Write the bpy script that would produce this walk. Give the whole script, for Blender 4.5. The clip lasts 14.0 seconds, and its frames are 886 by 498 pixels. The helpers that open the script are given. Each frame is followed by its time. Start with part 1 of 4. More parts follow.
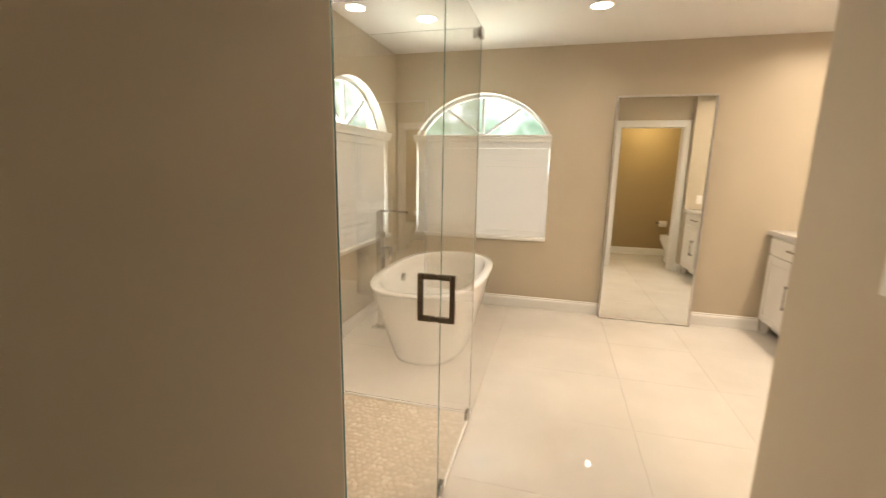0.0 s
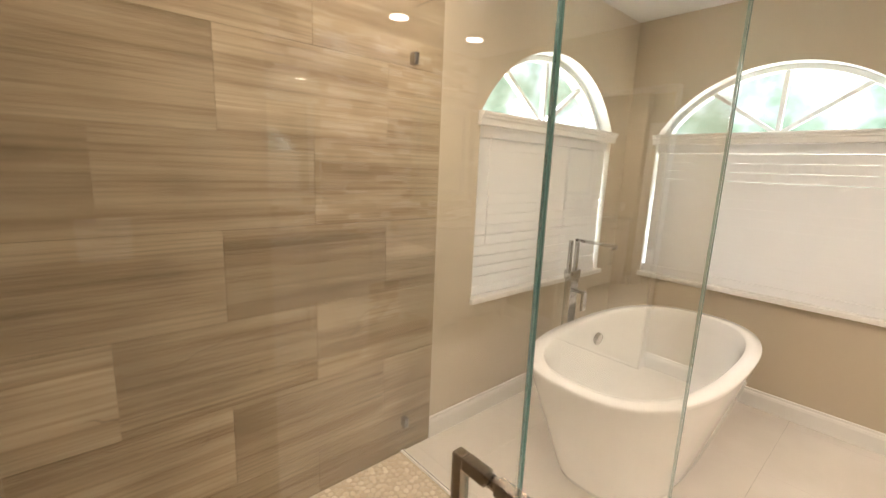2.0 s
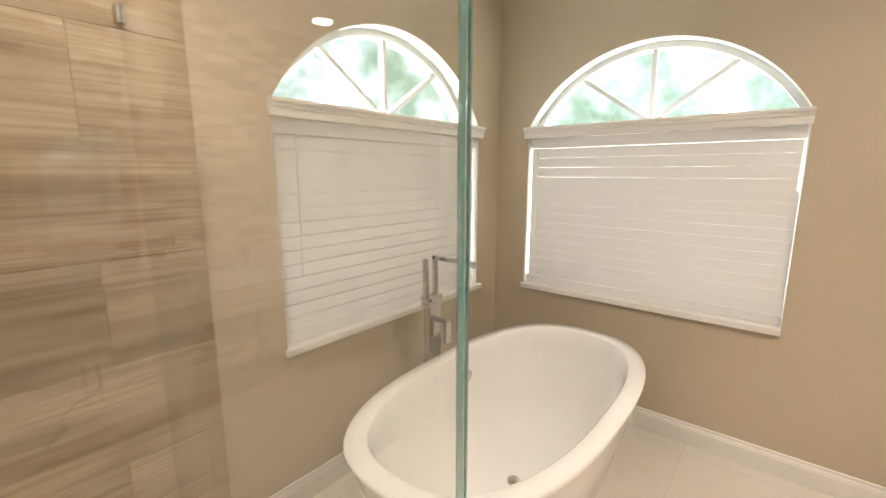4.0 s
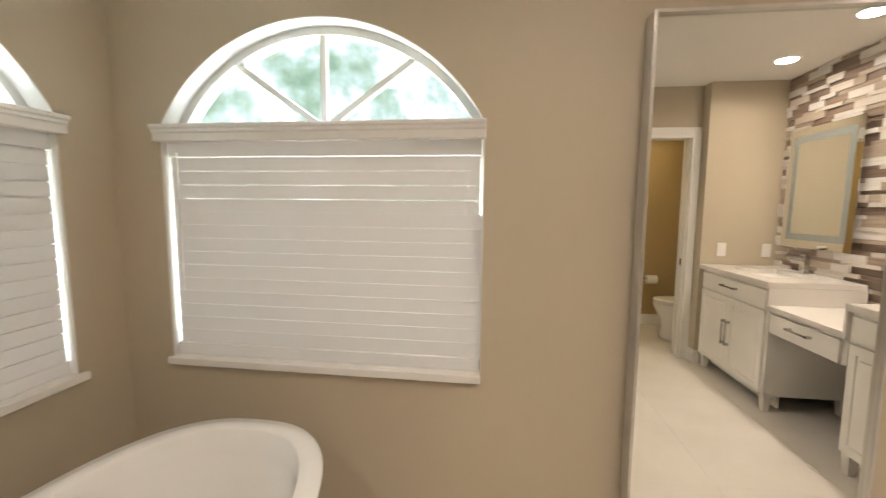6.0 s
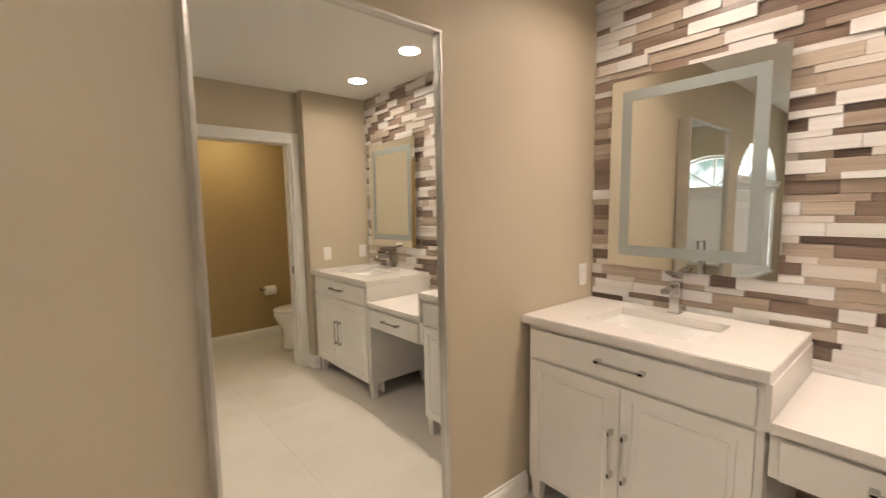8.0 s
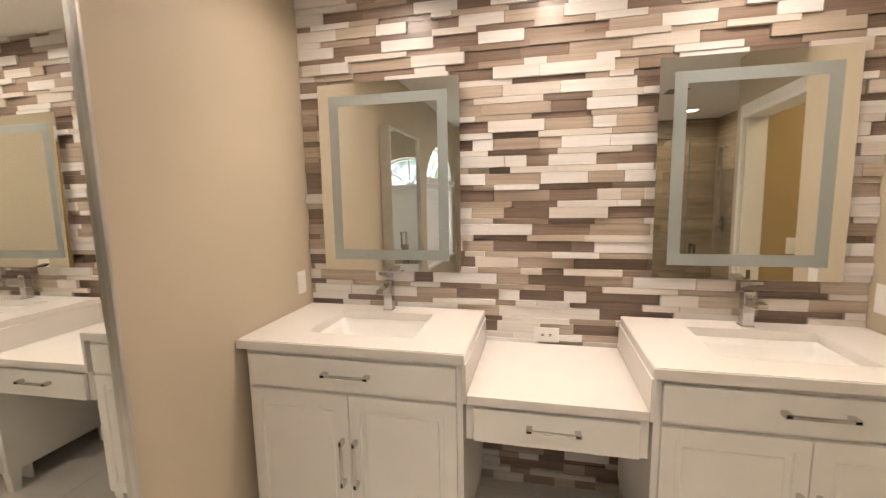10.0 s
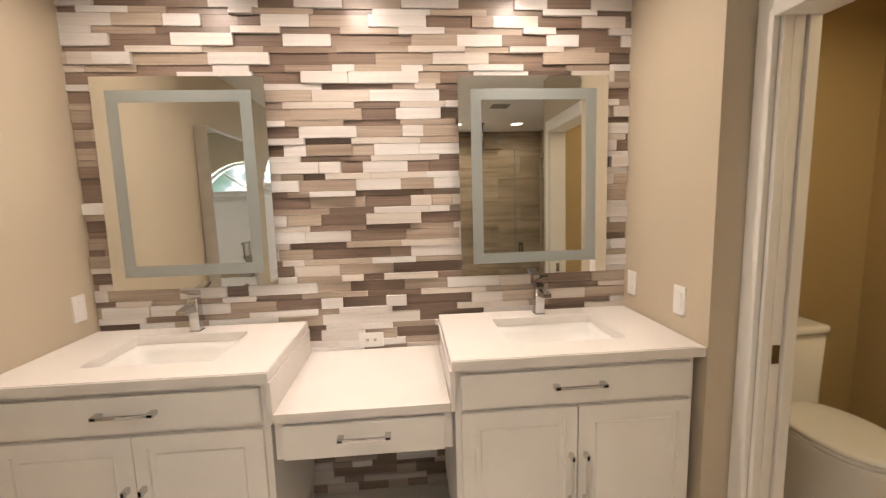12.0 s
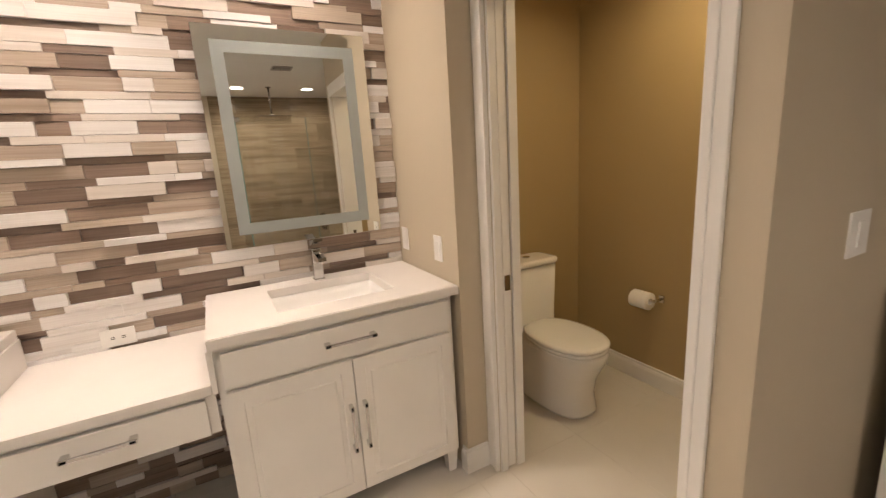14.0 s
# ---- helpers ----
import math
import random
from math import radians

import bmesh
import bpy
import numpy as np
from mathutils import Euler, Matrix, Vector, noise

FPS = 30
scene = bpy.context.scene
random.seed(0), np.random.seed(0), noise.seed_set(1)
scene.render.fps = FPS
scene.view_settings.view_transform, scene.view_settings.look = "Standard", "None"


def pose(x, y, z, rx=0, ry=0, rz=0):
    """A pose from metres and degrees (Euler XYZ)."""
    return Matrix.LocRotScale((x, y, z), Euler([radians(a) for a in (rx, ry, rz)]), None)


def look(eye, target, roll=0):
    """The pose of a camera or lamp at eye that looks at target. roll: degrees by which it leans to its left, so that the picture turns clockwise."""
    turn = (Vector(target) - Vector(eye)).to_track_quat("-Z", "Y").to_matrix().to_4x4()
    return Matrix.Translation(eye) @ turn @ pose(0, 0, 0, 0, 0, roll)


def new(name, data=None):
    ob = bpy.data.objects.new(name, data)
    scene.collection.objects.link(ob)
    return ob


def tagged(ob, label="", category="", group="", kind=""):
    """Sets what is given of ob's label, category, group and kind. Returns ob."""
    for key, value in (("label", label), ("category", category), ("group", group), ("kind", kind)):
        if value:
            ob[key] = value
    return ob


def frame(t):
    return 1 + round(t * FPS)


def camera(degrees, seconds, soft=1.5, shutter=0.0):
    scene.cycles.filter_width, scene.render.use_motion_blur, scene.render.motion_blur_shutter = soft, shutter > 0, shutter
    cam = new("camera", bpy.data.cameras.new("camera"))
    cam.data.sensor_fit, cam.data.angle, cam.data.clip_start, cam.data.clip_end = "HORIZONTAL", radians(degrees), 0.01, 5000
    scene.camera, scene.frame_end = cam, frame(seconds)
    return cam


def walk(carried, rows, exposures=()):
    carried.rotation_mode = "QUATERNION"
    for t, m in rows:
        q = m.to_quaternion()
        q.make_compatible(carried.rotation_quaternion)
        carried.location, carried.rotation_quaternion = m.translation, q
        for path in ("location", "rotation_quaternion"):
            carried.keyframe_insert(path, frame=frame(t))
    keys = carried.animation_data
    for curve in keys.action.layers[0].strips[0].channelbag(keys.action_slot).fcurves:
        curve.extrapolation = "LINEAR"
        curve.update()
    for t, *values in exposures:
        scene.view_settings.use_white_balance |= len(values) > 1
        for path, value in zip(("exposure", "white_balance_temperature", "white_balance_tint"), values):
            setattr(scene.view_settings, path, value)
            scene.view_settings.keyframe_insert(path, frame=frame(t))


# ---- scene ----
cam = camera(92.9, 14.0, soft=1.25, shutter=0.25)

EXPOSURE = [(0, 0.67, 6950, 9), (1, 0.70, 6750, 9), (2.5, 0.71, 6550, 11), (5.5, 0.43, 6380, 10), (7.5, 0.11, 6430, 11), (8.5, 0.17, 6430, 11), (11.5, 0.17, 6400, 12), (14, 0.15, 6500, 14)]

PATH = [
    (0, (1.628, -4.208, 1.402), (1.131, -2.31, 1.018), 1.01),
    (0.5, (1.592, -3.845, 1.429), (0.681, -2.105, 1.055), 1.06),
    (1, (1.575, -3.525, 1.453), (0.29, -2.041, 1.072), 1.05),
    (1.5, (1.568, -3.337, 1.424), (0.135, -1.995, 1.047), 2.44),
    (2, (1.55, -3.169, 1.422), (0.083, -1.863, 1.043), 2.41),
    (2.5, (1.532, -2.994, 1.424), (0.1, -1.65, 1.049), 1.94),
    (2.7, (1.536, -2.93, 1.439), (0.128, -1.563, 1.054), 1.74),
    (4.8, (1.518, -2.076, 1.431), (0.499, -0.379, 1.143), 0.37),
    (5, (1.511, -1.988, 1.421), (0.587, -0.234, 1.151), 0.73),
    (5.5, (1.554, -1.772, 1.415), (0.912, 0.105, 1.163), 0.86),
    (6, (1.622, -1.612, 1.405), (1.357, 0.358, 1.184), 0.50),
    (6.5, (1.665, -1.472, 1.409), (1.821, 0.51, 1.199), -0.70),
    (7, (1.734, -1.385, 1.399), (2.284, 0.528, 1.211), -1.54),
    (7.5, (1.826, -1.319, 1.421), (2.742, 0.447, 1.215), -1.43),
    (8, (1.902, -1.257, 1.421), (3.181, 0.268, 1.223), -0.88),
    (8.5, (1.954, -1.222, 1.432), (3.495, 0.036, 1.227), -1.01),
    (9, (1.988, -1.211, 1.453), (3.71, -0.216, 1.237), -1.33),
    (9.2, (1.987, -1.205, 1.465), (3.773, -0.334, 1.238), -1.19),
    (11.3, (2.028, -1.337, 1.501), (4.01, -1.283, 1.242), -1.29),
    (11.5, (2.021, -1.39, 1.495), (4.005, -1.375, 1.245), -1.23),
    (12, (2.017, -1.449, 1.495), (3.994, -1.612, 1.242), -1.53),
    (12.5, (2.011, -1.511, 1.484), (3.965, -1.847, 1.218), -2.04),
    (13, (1.995, -1.569, 1.475), (3.892, -2.122, 1.17), -2.58),
    (13.5, (1.972, -1.623, 1.452), (3.791, -2.377, 1.101), -3.16),
    (14, (1.94, -1.676, 1.438), (3.666, -2.598, 1.024), -3.51),
]
walk(cam, [(t, look(eye, target, roll)) for t, eye, target, roll in PATH], EXPOSURE)

# ---- light ----
world = bpy.data.worlds.new("world")
scene.world = world
world.use_nodes = True
wn = world.node_tree.nodes
sky = wn.new("ShaderNodeTexSky")
sky.sky_type = "NISHITA"
sky.sun_disc = False
sky.sun_elevation, sky.sun_rotation = radians(60), radians(166)
world.node_tree.links.new(sky.outputs[0], wn["Background"].inputs[0])
wn["Background"].inputs[1].default_value = 0.12
sun_data = bpy.data.lights.new("sun", "SUN")
sun_data.energy, sun_data.angle, sun_data.color = 2.5, radians(0.6), (1.0, 0.95, 0.87)
sun = new("sun", sun_data)
sun.matrix_world = look((5, -14, 22), (2, -2, 0))

LAMP_WATTS = 7.0
LAMP_COLOR = (1.0, 0.835, 0.69)

# ---- plan, in metres ----
E_WALL = 4.06      # base face of the vanity wall
H = 2.49           # ceiling
SHOWER_S = -3.41   # stone face at the shower's south
GLASS_N, GLASS_E = -2.02, 1.226
SKEW = math.atan2(-0.080, 1.206)  # the shower's south wall stands slightly askew
SHOWER_SE = SHOWER_S - 0.080
STUB_Y, STUB_X = -2.54, 3.43
DOORWALL_Y = -2.665
PASS_W, PASS_E = 1.240, 2.368
WC_S = -3.885
COUNTER = 0.912


# ---- mesh helpers ----
def root(name, x, y, z, label, category, group="", kind=""):
    ob = new(name)
    ob.empty_display_size = 0.05
    ob.location = (x, y, z)
    return tagged(ob, label, category, group, kind)


def part(name, bm, material, parent=None, label="", smooth=False):
    """One mesh object from a bmesh in world metres, under a thing or a part."""
    off = Vector((0, 0, 0))
    up = parent
    while up is not None:
        off += up.location
        up = up.parent
    bmesh.ops.translate(bm, verts=bm.verts, vec=-off)
    me = bpy.data.meshes.new(name)
    bm.to_mesh(me)
    bm.free()
    for p in me.polygons:
        p.use_smooth = smooth
    me.materials.append(material)
    ob = new(name, me)
    ob.parent = parent
    if label:
        tagged(ob, label)
    return ob


def add_box(bm, x0, x1, y0, y1, z0, z1, bevel=0.0, seg=2):
    made = bmesh.ops.create_cube(bm, size=1.0)["verts"]
    for v in made:
        v.co = Vector(((x0 + x1) / 2 + v.co.x * abs(x1 - x0), (y0 + y1) / 2 + v.co.y * abs(y1 - y0), (z0 + z1) / 2 + v.co.z * abs(z1 - z0)))
    if bevel:
        edges = list({e for v in made for e in v.link_edges})
        bmesh.ops.bevel(bm, geom=edges, offset=bevel, segments=seg, profile=0.6, affect="EDGES")
    return bm


def box(x0, x1, y0, y1, z0, z1, bevel=0.0, seg=2):
    return add_box(bmesh.new(), x0, x1, y0, y1, z0, z1, bevel, seg)


def add_hexa(bm, quad, axis_vec):
    """A prism: four corners and their copies moved by axis_vec."""
    a = [bm.verts.new(p) for p in quad]
    b = [bm.verts.new(Vector(p) + Vector(axis_vec)) for p in quad]
    n = len(a)
    bm.faces.new(a)
    bm.faces.new(b[::-1])
    for i in range(n):
        bm.faces.new((a[i], b[i], b[(i + 1) % n], a[(i + 1) % n]))


def fix(bm):
    bmesh.ops.recalc_face_normals(bm, faces=bm.faces)
    return bm


def add_tube(bm, a, b, r, seg=14, r2=None):
    a, b = Vector(a), Vector(b)
    turn = (b - a).to_track_quat("Z", "Y").to_matrix().to_4x4()
    made = bmesh.ops.create_cone(bm, cap_ends=True, segments=seg, radius1=r, radius2=r if r2 is None else r2, depth=(b - a).length)["verts"]
    bmesh.ops.transform(bm, matrix=Matrix.Translation((a + b) / 2) @ turn, verts=made)
    return bm


def tube(a, b, r, seg=14, r2=None):
    return add_tube(bmesh.new(), a, b, r, seg, r2)


def loft(rings, close_start=True, close_end=True):
    bm = bmesh.new()
    rows = [[bm.verts.new(p) for p in ring] for ring in rings]
    n = len(rows[0])
    for a, b in zip(rows, rows[1:]):
        for i in range(n):
            bm.faces.new((a[i], a[(i + 1) % n], b[(i + 1) % n], b[i]))
    if close_start:
        bm.faces.new(rows[0][::-1])
    if close_end:
        bm.faces.new(rows[-1])
    return fix(bm)


def oval(cx, cy, z, hx, hy, n=2.5, count=56):
    pts = []
    for i in range(count):
        a = 2 * math.pi * i / count
        c, s = math.cos(a), math.sin(a)
        pts.append((cx + hx * math.copysign(abs(c) ** (2 / n), c), cy + hy * math.copysign(abs(s) ** (2 / n), s), z))
    return pts


def ring_slab(x0, x1, y0, y1, hx0, hx1, hy0, hy1, z0, z1):
    bm = bmesh.new()
    out = [(x0, y0), (x1, y0), (x1, y1), (x0, y1)]
    inn = [(hx0, hy0), (hx1, hy0), (hx1, hy1), (hx0, hy1)]
    vs = {(k, z): [bm.verts.new((*p, z)) for p in ring] for k, ring in (("o", out), ("i", inn)) for z in (z0, z1)}
    for i in range(4):
        j = (i + 1) % 4
        bm.faces.new((vs["o", z1][i], vs["o", z1][j], vs["i", z1][j], vs["i", z1][i]))
        bm.faces.new((vs["o", z0][j], vs["o", z0][i], vs["i", z0][i], vs["i", z0][j]))
        bm.faces.new((vs["o", z0][i], vs["o", z0][j], vs["o", z1][j], vs["o", z1][i]))
        bm.faces.new((vs["i", z0][j], vs["i", z0][i], vs["i", z1][i], vs["i", z1][j]))
    fix(bm)
    edges = [e for e in bm.edges if abs(e.verts[0].co.z - z1) < 1e-5 and abs(e.verts[1].co.z - z1) < 1e-5]
    edges = [e for e in edges if not (e.verts[0] in vs["o", z1]) ^ (e.verts[1] in vs["o", z1])]
    bmesh.ops.bevel(bm, geom=edges, offset=0.003, segments=2, affect="EDGES")
    return bm


def sweep(points, r, name, material, parent, label=""):
    """A round tube along a smooth line of points."""
    cu = bpy.data.curves.new(name, "CURVE")
    cu.dimensions, cu.bevel_depth, cu.bevel_resolution, cu.resolution_u = "3D", r, 3, 8
    sp = cu.splines.new("BEZIER")
    sp.bezier_points.add(len(points) - 1)
    off = Vector((0, 0, 0))
    up = parent
    while up is not None:
        off += up.location
        up = up.parent
    for bp, p in zip(sp.bezier_points, points):
        bp.co = Vector(p) - off
        bp.handle_left_type = bp.handle_right_type = "AUTO"
    tmp = bpy.data.objects.new("tmp", cu)
    me = bpy.data.meshes.new_from_object(tmp)
    bpy.data.objects.remove(tmp)
    for p in me.polygons:
        p.use_smooth = True
    me.materials.append(material)
    ob = new(name, me)
    ob.parent = parent
    if label:
        tagged(ob, label)
    return ob


# ---- materials ----
def nodes_of(name):
    m = bpy.data.materials.new(name)
    m.use_nodes = True
    nt = m.node_tree
    return m, nt, nt.nodes["Principled BSDF"]


def link(nt, a, b):
    nt.links.new(a, b)


def ramp(nt, fac, stops, constant=False):
    r = nt.nodes.new("ShaderNodeValToRGB")
    if constant:
        r.color_ramp.interpolation = "CONSTANT"
    while len(r.color_ramp.elements) < len(stops):
        r.color_ramp.elements.new(0.5)
    for e, (p, c) in zip(r.color_ramp.elements, stops):
        e.position, e.color = p, (*c, 1)
    link(nt, fac, r.inputs[0])
    return r.outputs[0]


def noise_tex(nt, scale, detail=4.0, vec=None, stretch=None):
    n = nt.nodes.new("ShaderNodeTexNoise")
    n.inputs["Scale"].default_value, n.inputs["Detail"].default_value = scale, detail
    if vec is None:
        vec = nt.nodes.new("ShaderNodeNewGeometry").outputs["Position"]
    if stretch:
        mp = nt.nodes.new("ShaderNodeMapping")
        mp.inputs["Scale"].default_value = stretch
        link(nt, vec, mp.inputs["Vector"])
        vec = mp.outputs[0]
    link(nt, vec, n.inputs["Vector"])
    return n.outputs["Fac"]


def bump(nt, bsdf, height, strength, distance=0.002):
    b = nt.nodes.new("ShaderNodeBump")
    b.inputs["Strength"].default_value, b.inputs["Distance"].default_value = strength, distance
    link(nt, height, b.inputs["Height"])
    link(nt, b.outputs[0], bsdf.inputs["Normal"])


def tone(c, k):
    return tuple(min(1.0, v * k) for v in c)


def plain(name, color, rough=0.5, metal=0.0, vary=0.06, scale=2.5, grain=160.0, relief=0.08, coat=0.0, spec=0.5):
    """A painted, glazed or metal surface with slow and fine variation."""
    m, nt, b = nodes_of(name)
    slow = noise_tex(nt, scale, 3)
    link(nt, ramp(nt, slow, [(0.3, tone(color, 1 - vary)), (0.7, tone(color, 1 + vary))]), b.inputs["Base Color"])
    fine = noise_tex(nt, grain, 3)
    mr = nt.nodes.new("ShaderNodeMapRange")
    mr.inputs["To Min"].default_value, mr.inputs["To Max"].default_value = max(0.0, rough - min(0.06, rough * 0.35)), min(1.0, rough + min(0.06, rough * 0.35))
    link(nt, noise_tex(nt, scale * 4, 4), mr.inputs["Value"])
    link(nt, mr.outputs[0], b.inputs["Roughness"])
    b.inputs["Metallic"].default_value = metal
    b.inputs["Coat Weight"].default_value = coat
    b.inputs["Specular IOR Level"].default_value = spec
    if relief:
        bump(nt, b, fine, relief)
    return m


WALL = (0.545, 0.468, 0.352)
wall_paint = plain("greige_wall_paint", WALL, 0.55, vary=0.03, scale=1.2, grain=220, relief=0.12)
# walls of the toilet room, darker and yellower than the rest
wc_wall_tone = plain("ochre_wall_tone", (0.42, 0.31, 0.155), 0.6, vary=0.04, scale=1.2, grain=220, relief=0.12)
ceiling_paint = plain("white_ceiling_paint", (0.80, 0.775, 0.735), 0.7, vary=0.02, scale=1.5, grain=120, relief=0.25)
trim_paint = plain("white_trim_paint", (0.82, 0.80, 0.765), 0.32, vary=0.02, scale=4, relief=0.03)
cabinet_paint = plain("white_cabinet_lacquer", (0.80, 0.775, 0.735), 0.33, vary=0.025, scale=5, relief=0.04)
quartz = plain("white_quartz", (0.755, 0.722, 0.685), 0.06, vary=0.012, scale=9, grain=300, relief=0.01)
porcelain = plain("white_porcelain", (0.85, 0.835, 0.805), 0.06, vary=0.01, scale=3, relief=0.0, coat=0.4)
acrylic = plain("white_tub_acrylic", (0.86, 0.845, 0.82), 0.035, vary=0.01, scale=2, relief=0.0, coat=0.4)
chrome = plain("chrome", (0.60, 0.59, 0.58), 0.08, metal=1.0, vary=0.03, relief=0.0)
satin = plain("satin_nickel", (0.55, 0.53, 0.50), 0.24, metal=1.0, vary=0.05, relief=0.02)
dark_metal = plain("dark_nickel", (0.36, 0.31, 0.26), 0.13, metal=1.0, vary=0.06, relief=0.02)
silver_frame = plain("silver_mirror_frame", (0.62, 0.60, 0.57), 0.32, metal=0.8, vary=0.06, scale=9, relief=0.05)
plate_plastic = plain("white_plastic", (0.84, 0.82, 0.79), 0.3, vary=0.01, relief=0.0)
# dark for openings, their inner shade put into the colour; also mirror backing
dark_slot = plain("dark_slot", (0.05, 0.045, 0.04), 0.6, vary=0.1, relief=0.0)
paper_white = plain("tissue_paper", (0.86, 0.84, 0.81), 0.9, vary=0.03, scale=40, relief=0.3)
grey_grille = plain("grey_grille", (0.35, 0.32, 0.28), 0.5, vary=0.05, relief=0.02)
grout = plain("pale_grout", (0.68, 0.64, 0.58), 0.85, vary=0.05, scale=30, relief=0.3)
sand_grout = plain("sand_grout", (0.52, 0.43, 0.31), 0.85, vary=0.06, scale=30, relief=0.3)
tan_grout = plain("tan_grout", (0.33, 0.25, 0.17), 0.85, vary=0.06, scale=30, relief=0.3)
dark_grout = plain("brown_grout", (0.22, 0.18, 0.14), 0.9, vary=0.08, scale=30, relief=0.3)
vinyl = plain("white_window_vinyl", (0.80, 0.80, 0.78), 0.35, vary=0.015, relief=0.02)


def floor_tile_material():
    m, nt, b = nodes_of("polished_white_tile")
    cloud = noise_tex(nt, 2.2, 5)
    link(nt, ramp(nt, cloud, [(0.3, (0.61, 0.572, 0.52)), (0.7, (0.68, 0.642, 0.59))]), b.inputs["Base Color"])
    b.inputs["Roughness"].default_value = 0.09
    mr = nt.nodes.new("ShaderNodeMapRange")
    mr.inputs["To Min"].default_value, mr.inputs["To Max"].default_value = 0.022, 0.06
    link(nt, noise_tex(nt, 5, 5), mr.inputs["Value"])
    link(nt, mr.outputs[0], b.inputs["Roughness"])
    bump(nt, b, noise_tex(nt, 3.5, 2), 0.012, 0.01)
    return m


def vein_stone(name, per_island, stops, vein, rough, fine=1.0):
    """Stone with long level veins; each piece takes its own tone."""
    m, nt, b = nodes_of(name)
    geo = nt.nodes.new("ShaderNodeNewGeometry")
    rnd = geo.outputs["Random Per Island"] if per_island else nt.nodes.new("ShaderNodeObjectInfo").outputs["Random"]
    base = ramp(nt, rnd, stops, True)
    shift = nt.nodes.new("ShaderNodeVectorMath")
    shift.operation = "MULTIPLY_ADD"
    comb = nt.nodes.new("ShaderNodeCombineXYZ")
    for i in range(3):
        link(nt, rnd, comb.inputs[i])
    link(nt, comb.outputs[0], shift.inputs[0])
    shift.inputs[1].default_value = (7.0, 5.0, 9.0)
    link(nt, geo.outputs["Position"], shift.inputs[2])
    slab = fine == 1.0
    coarse = noise_tex(nt, 1.0, 4 if slab else 6, shift.outputs[0], (0.8, 0.8, 19) if slab else (0.9 * fine, 0.9 * fine, 34 * fine))
    thin = noise_tex(nt, 1.0, 5, shift.outputs[0], (1.1, 1.1, 105) if slab else (2.6 * fine, 2.6 * fine, 170 * fine))
    dark = nt.nodes.new("ShaderNodeMix")
    dark.data_type, dark.blend_type = "RGBA", "MULTIPLY"
    dark.inputs["Factor"].default_value = 1.0
    link(nt, base, dark.inputs["A"])
    link(nt, ramp(nt, coarse, [(0.28, (1 - vein, 1 - vein * 1.15, 1 - vein * 1.3)), (0.55, (1, 1, 1)), (0.75, (1 + 0 * vein, 1, 1))]), dark.inputs["B"])
    two = nt.nodes.new("ShaderNodeMix")
    two.data_type, two.blend_type = "RGBA", "MULTIPLY"
    two.inputs["Factor"].default_value = 0.85
    link(nt, dark.outputs["Result"], two.inputs["A"])
    link(nt, ramp(nt, thin, [(0.36, (1 - vein * 0.7, 1 - vein * 0.75, 1 - vein * 0.8)), (0.56, (1, 1, 1))]), two.inputs["B"])
    result = two.outputs["Result"]
    if fine == 1.0:
        cloud = nt.nodes.new("ShaderNodeMix")
        cloud.data_type, cloud.blend_type = "RGBA", "MULTIPLY"
        cloud.inputs["Factor"].default_value = 1.0
        link(nt, result, cloud.inputs["A"])
        link(nt, ramp(nt, noise_tex(nt, 1.0, 4, shift.outputs[0], (2.2, 2.2, 6.5)), [(0.32, (0.78, 0.76, 0.73)), (0.5, (1, 1, 1)), (0.7, (1.12, 1.13, 1.15))]), cloud.inputs["B"])
        pale = nt.nodes.new("ShaderNodeMix")
        pale.data_type, pale.blend_type = "RGBA", "MULTIPLY"
        pale.inputs["Factor"].default_value = 1.0
        link(nt, cloud.outputs["Result"], pale.inputs["A"])
        link(nt, ramp(nt, noise_tex(nt, 1.0, 3, shift.outputs[0], (0.9, 0.9, 36)), [(0.63, (1, 1, 1)), (0.675, (1.17, 1.18, 1.19)), (0.72, (1.04, 1.04, 1.04))]), pale.inputs["B"])
        result = pale.outputs["Result"]
        vor = nt.nodes.new("ShaderNodeTexVoronoi")
        vor.feature = "DISTANCE_TO_EDGE"
        vor.inputs["Scale"].default_value = 1.6
        wob = nt.nodes.new("ShaderNodeTexNoise")
        wob.inputs["Scale"].default_value = 7.0
        link(nt, shift.outputs[0], wob.inputs["Vector"])
        mixv = nt.nodes.new("ShaderNodeMix")
        mixv.data_type = "VECTOR"
        mixv.inputs["Factor"].default_value = 0.12
        link(nt, shift.outputs[0], mixv.inputs["A"])
        link(nt, wob.outputs["Color"], mixv.inputs["B"])
        link(nt, mixv.outputs["Result"], vor.inputs["Vector"])
        line = ramp(nt, vor.outputs["Distance"], [(0.0, (0, 0, 0)), (0.0035, (1, 1, 1))])
        patch = ramp(nt, noise_tex(nt, 2.3, 2, shift.outputs[0]), [(0.52, (1, 1, 1)), (0.60, (0.45, 0.45, 0.45))])
        keep = nt.nodes.new("ShaderNodeMix")
        keep.data_type, keep.blend_type = "RGBA", "LIGHTEN"
        keep.inputs["Factor"].default_value = 1.0
        link(nt, line, keep.inputs["A"])
        link(nt, patch, keep.inputs["B"])
        crack = nt.nodes.new("ShaderNodeMix")
        crack.data_type, crack.blend_type = "RGBA", "MULTIPLY"
        crack.inputs["Factor"].default_value = 0.5
        link(nt, result, crack.inputs["A"])
        link(nt, keep.outputs["Result"], crack.inputs["B"])
        result = crack.outputs["Result"]
    link(nt, result, b.inputs["Base Color"])
    b.inputs["Roughness"].default_value = rough
    bump(nt, b, thin, 0.12, 0.002)
    return m


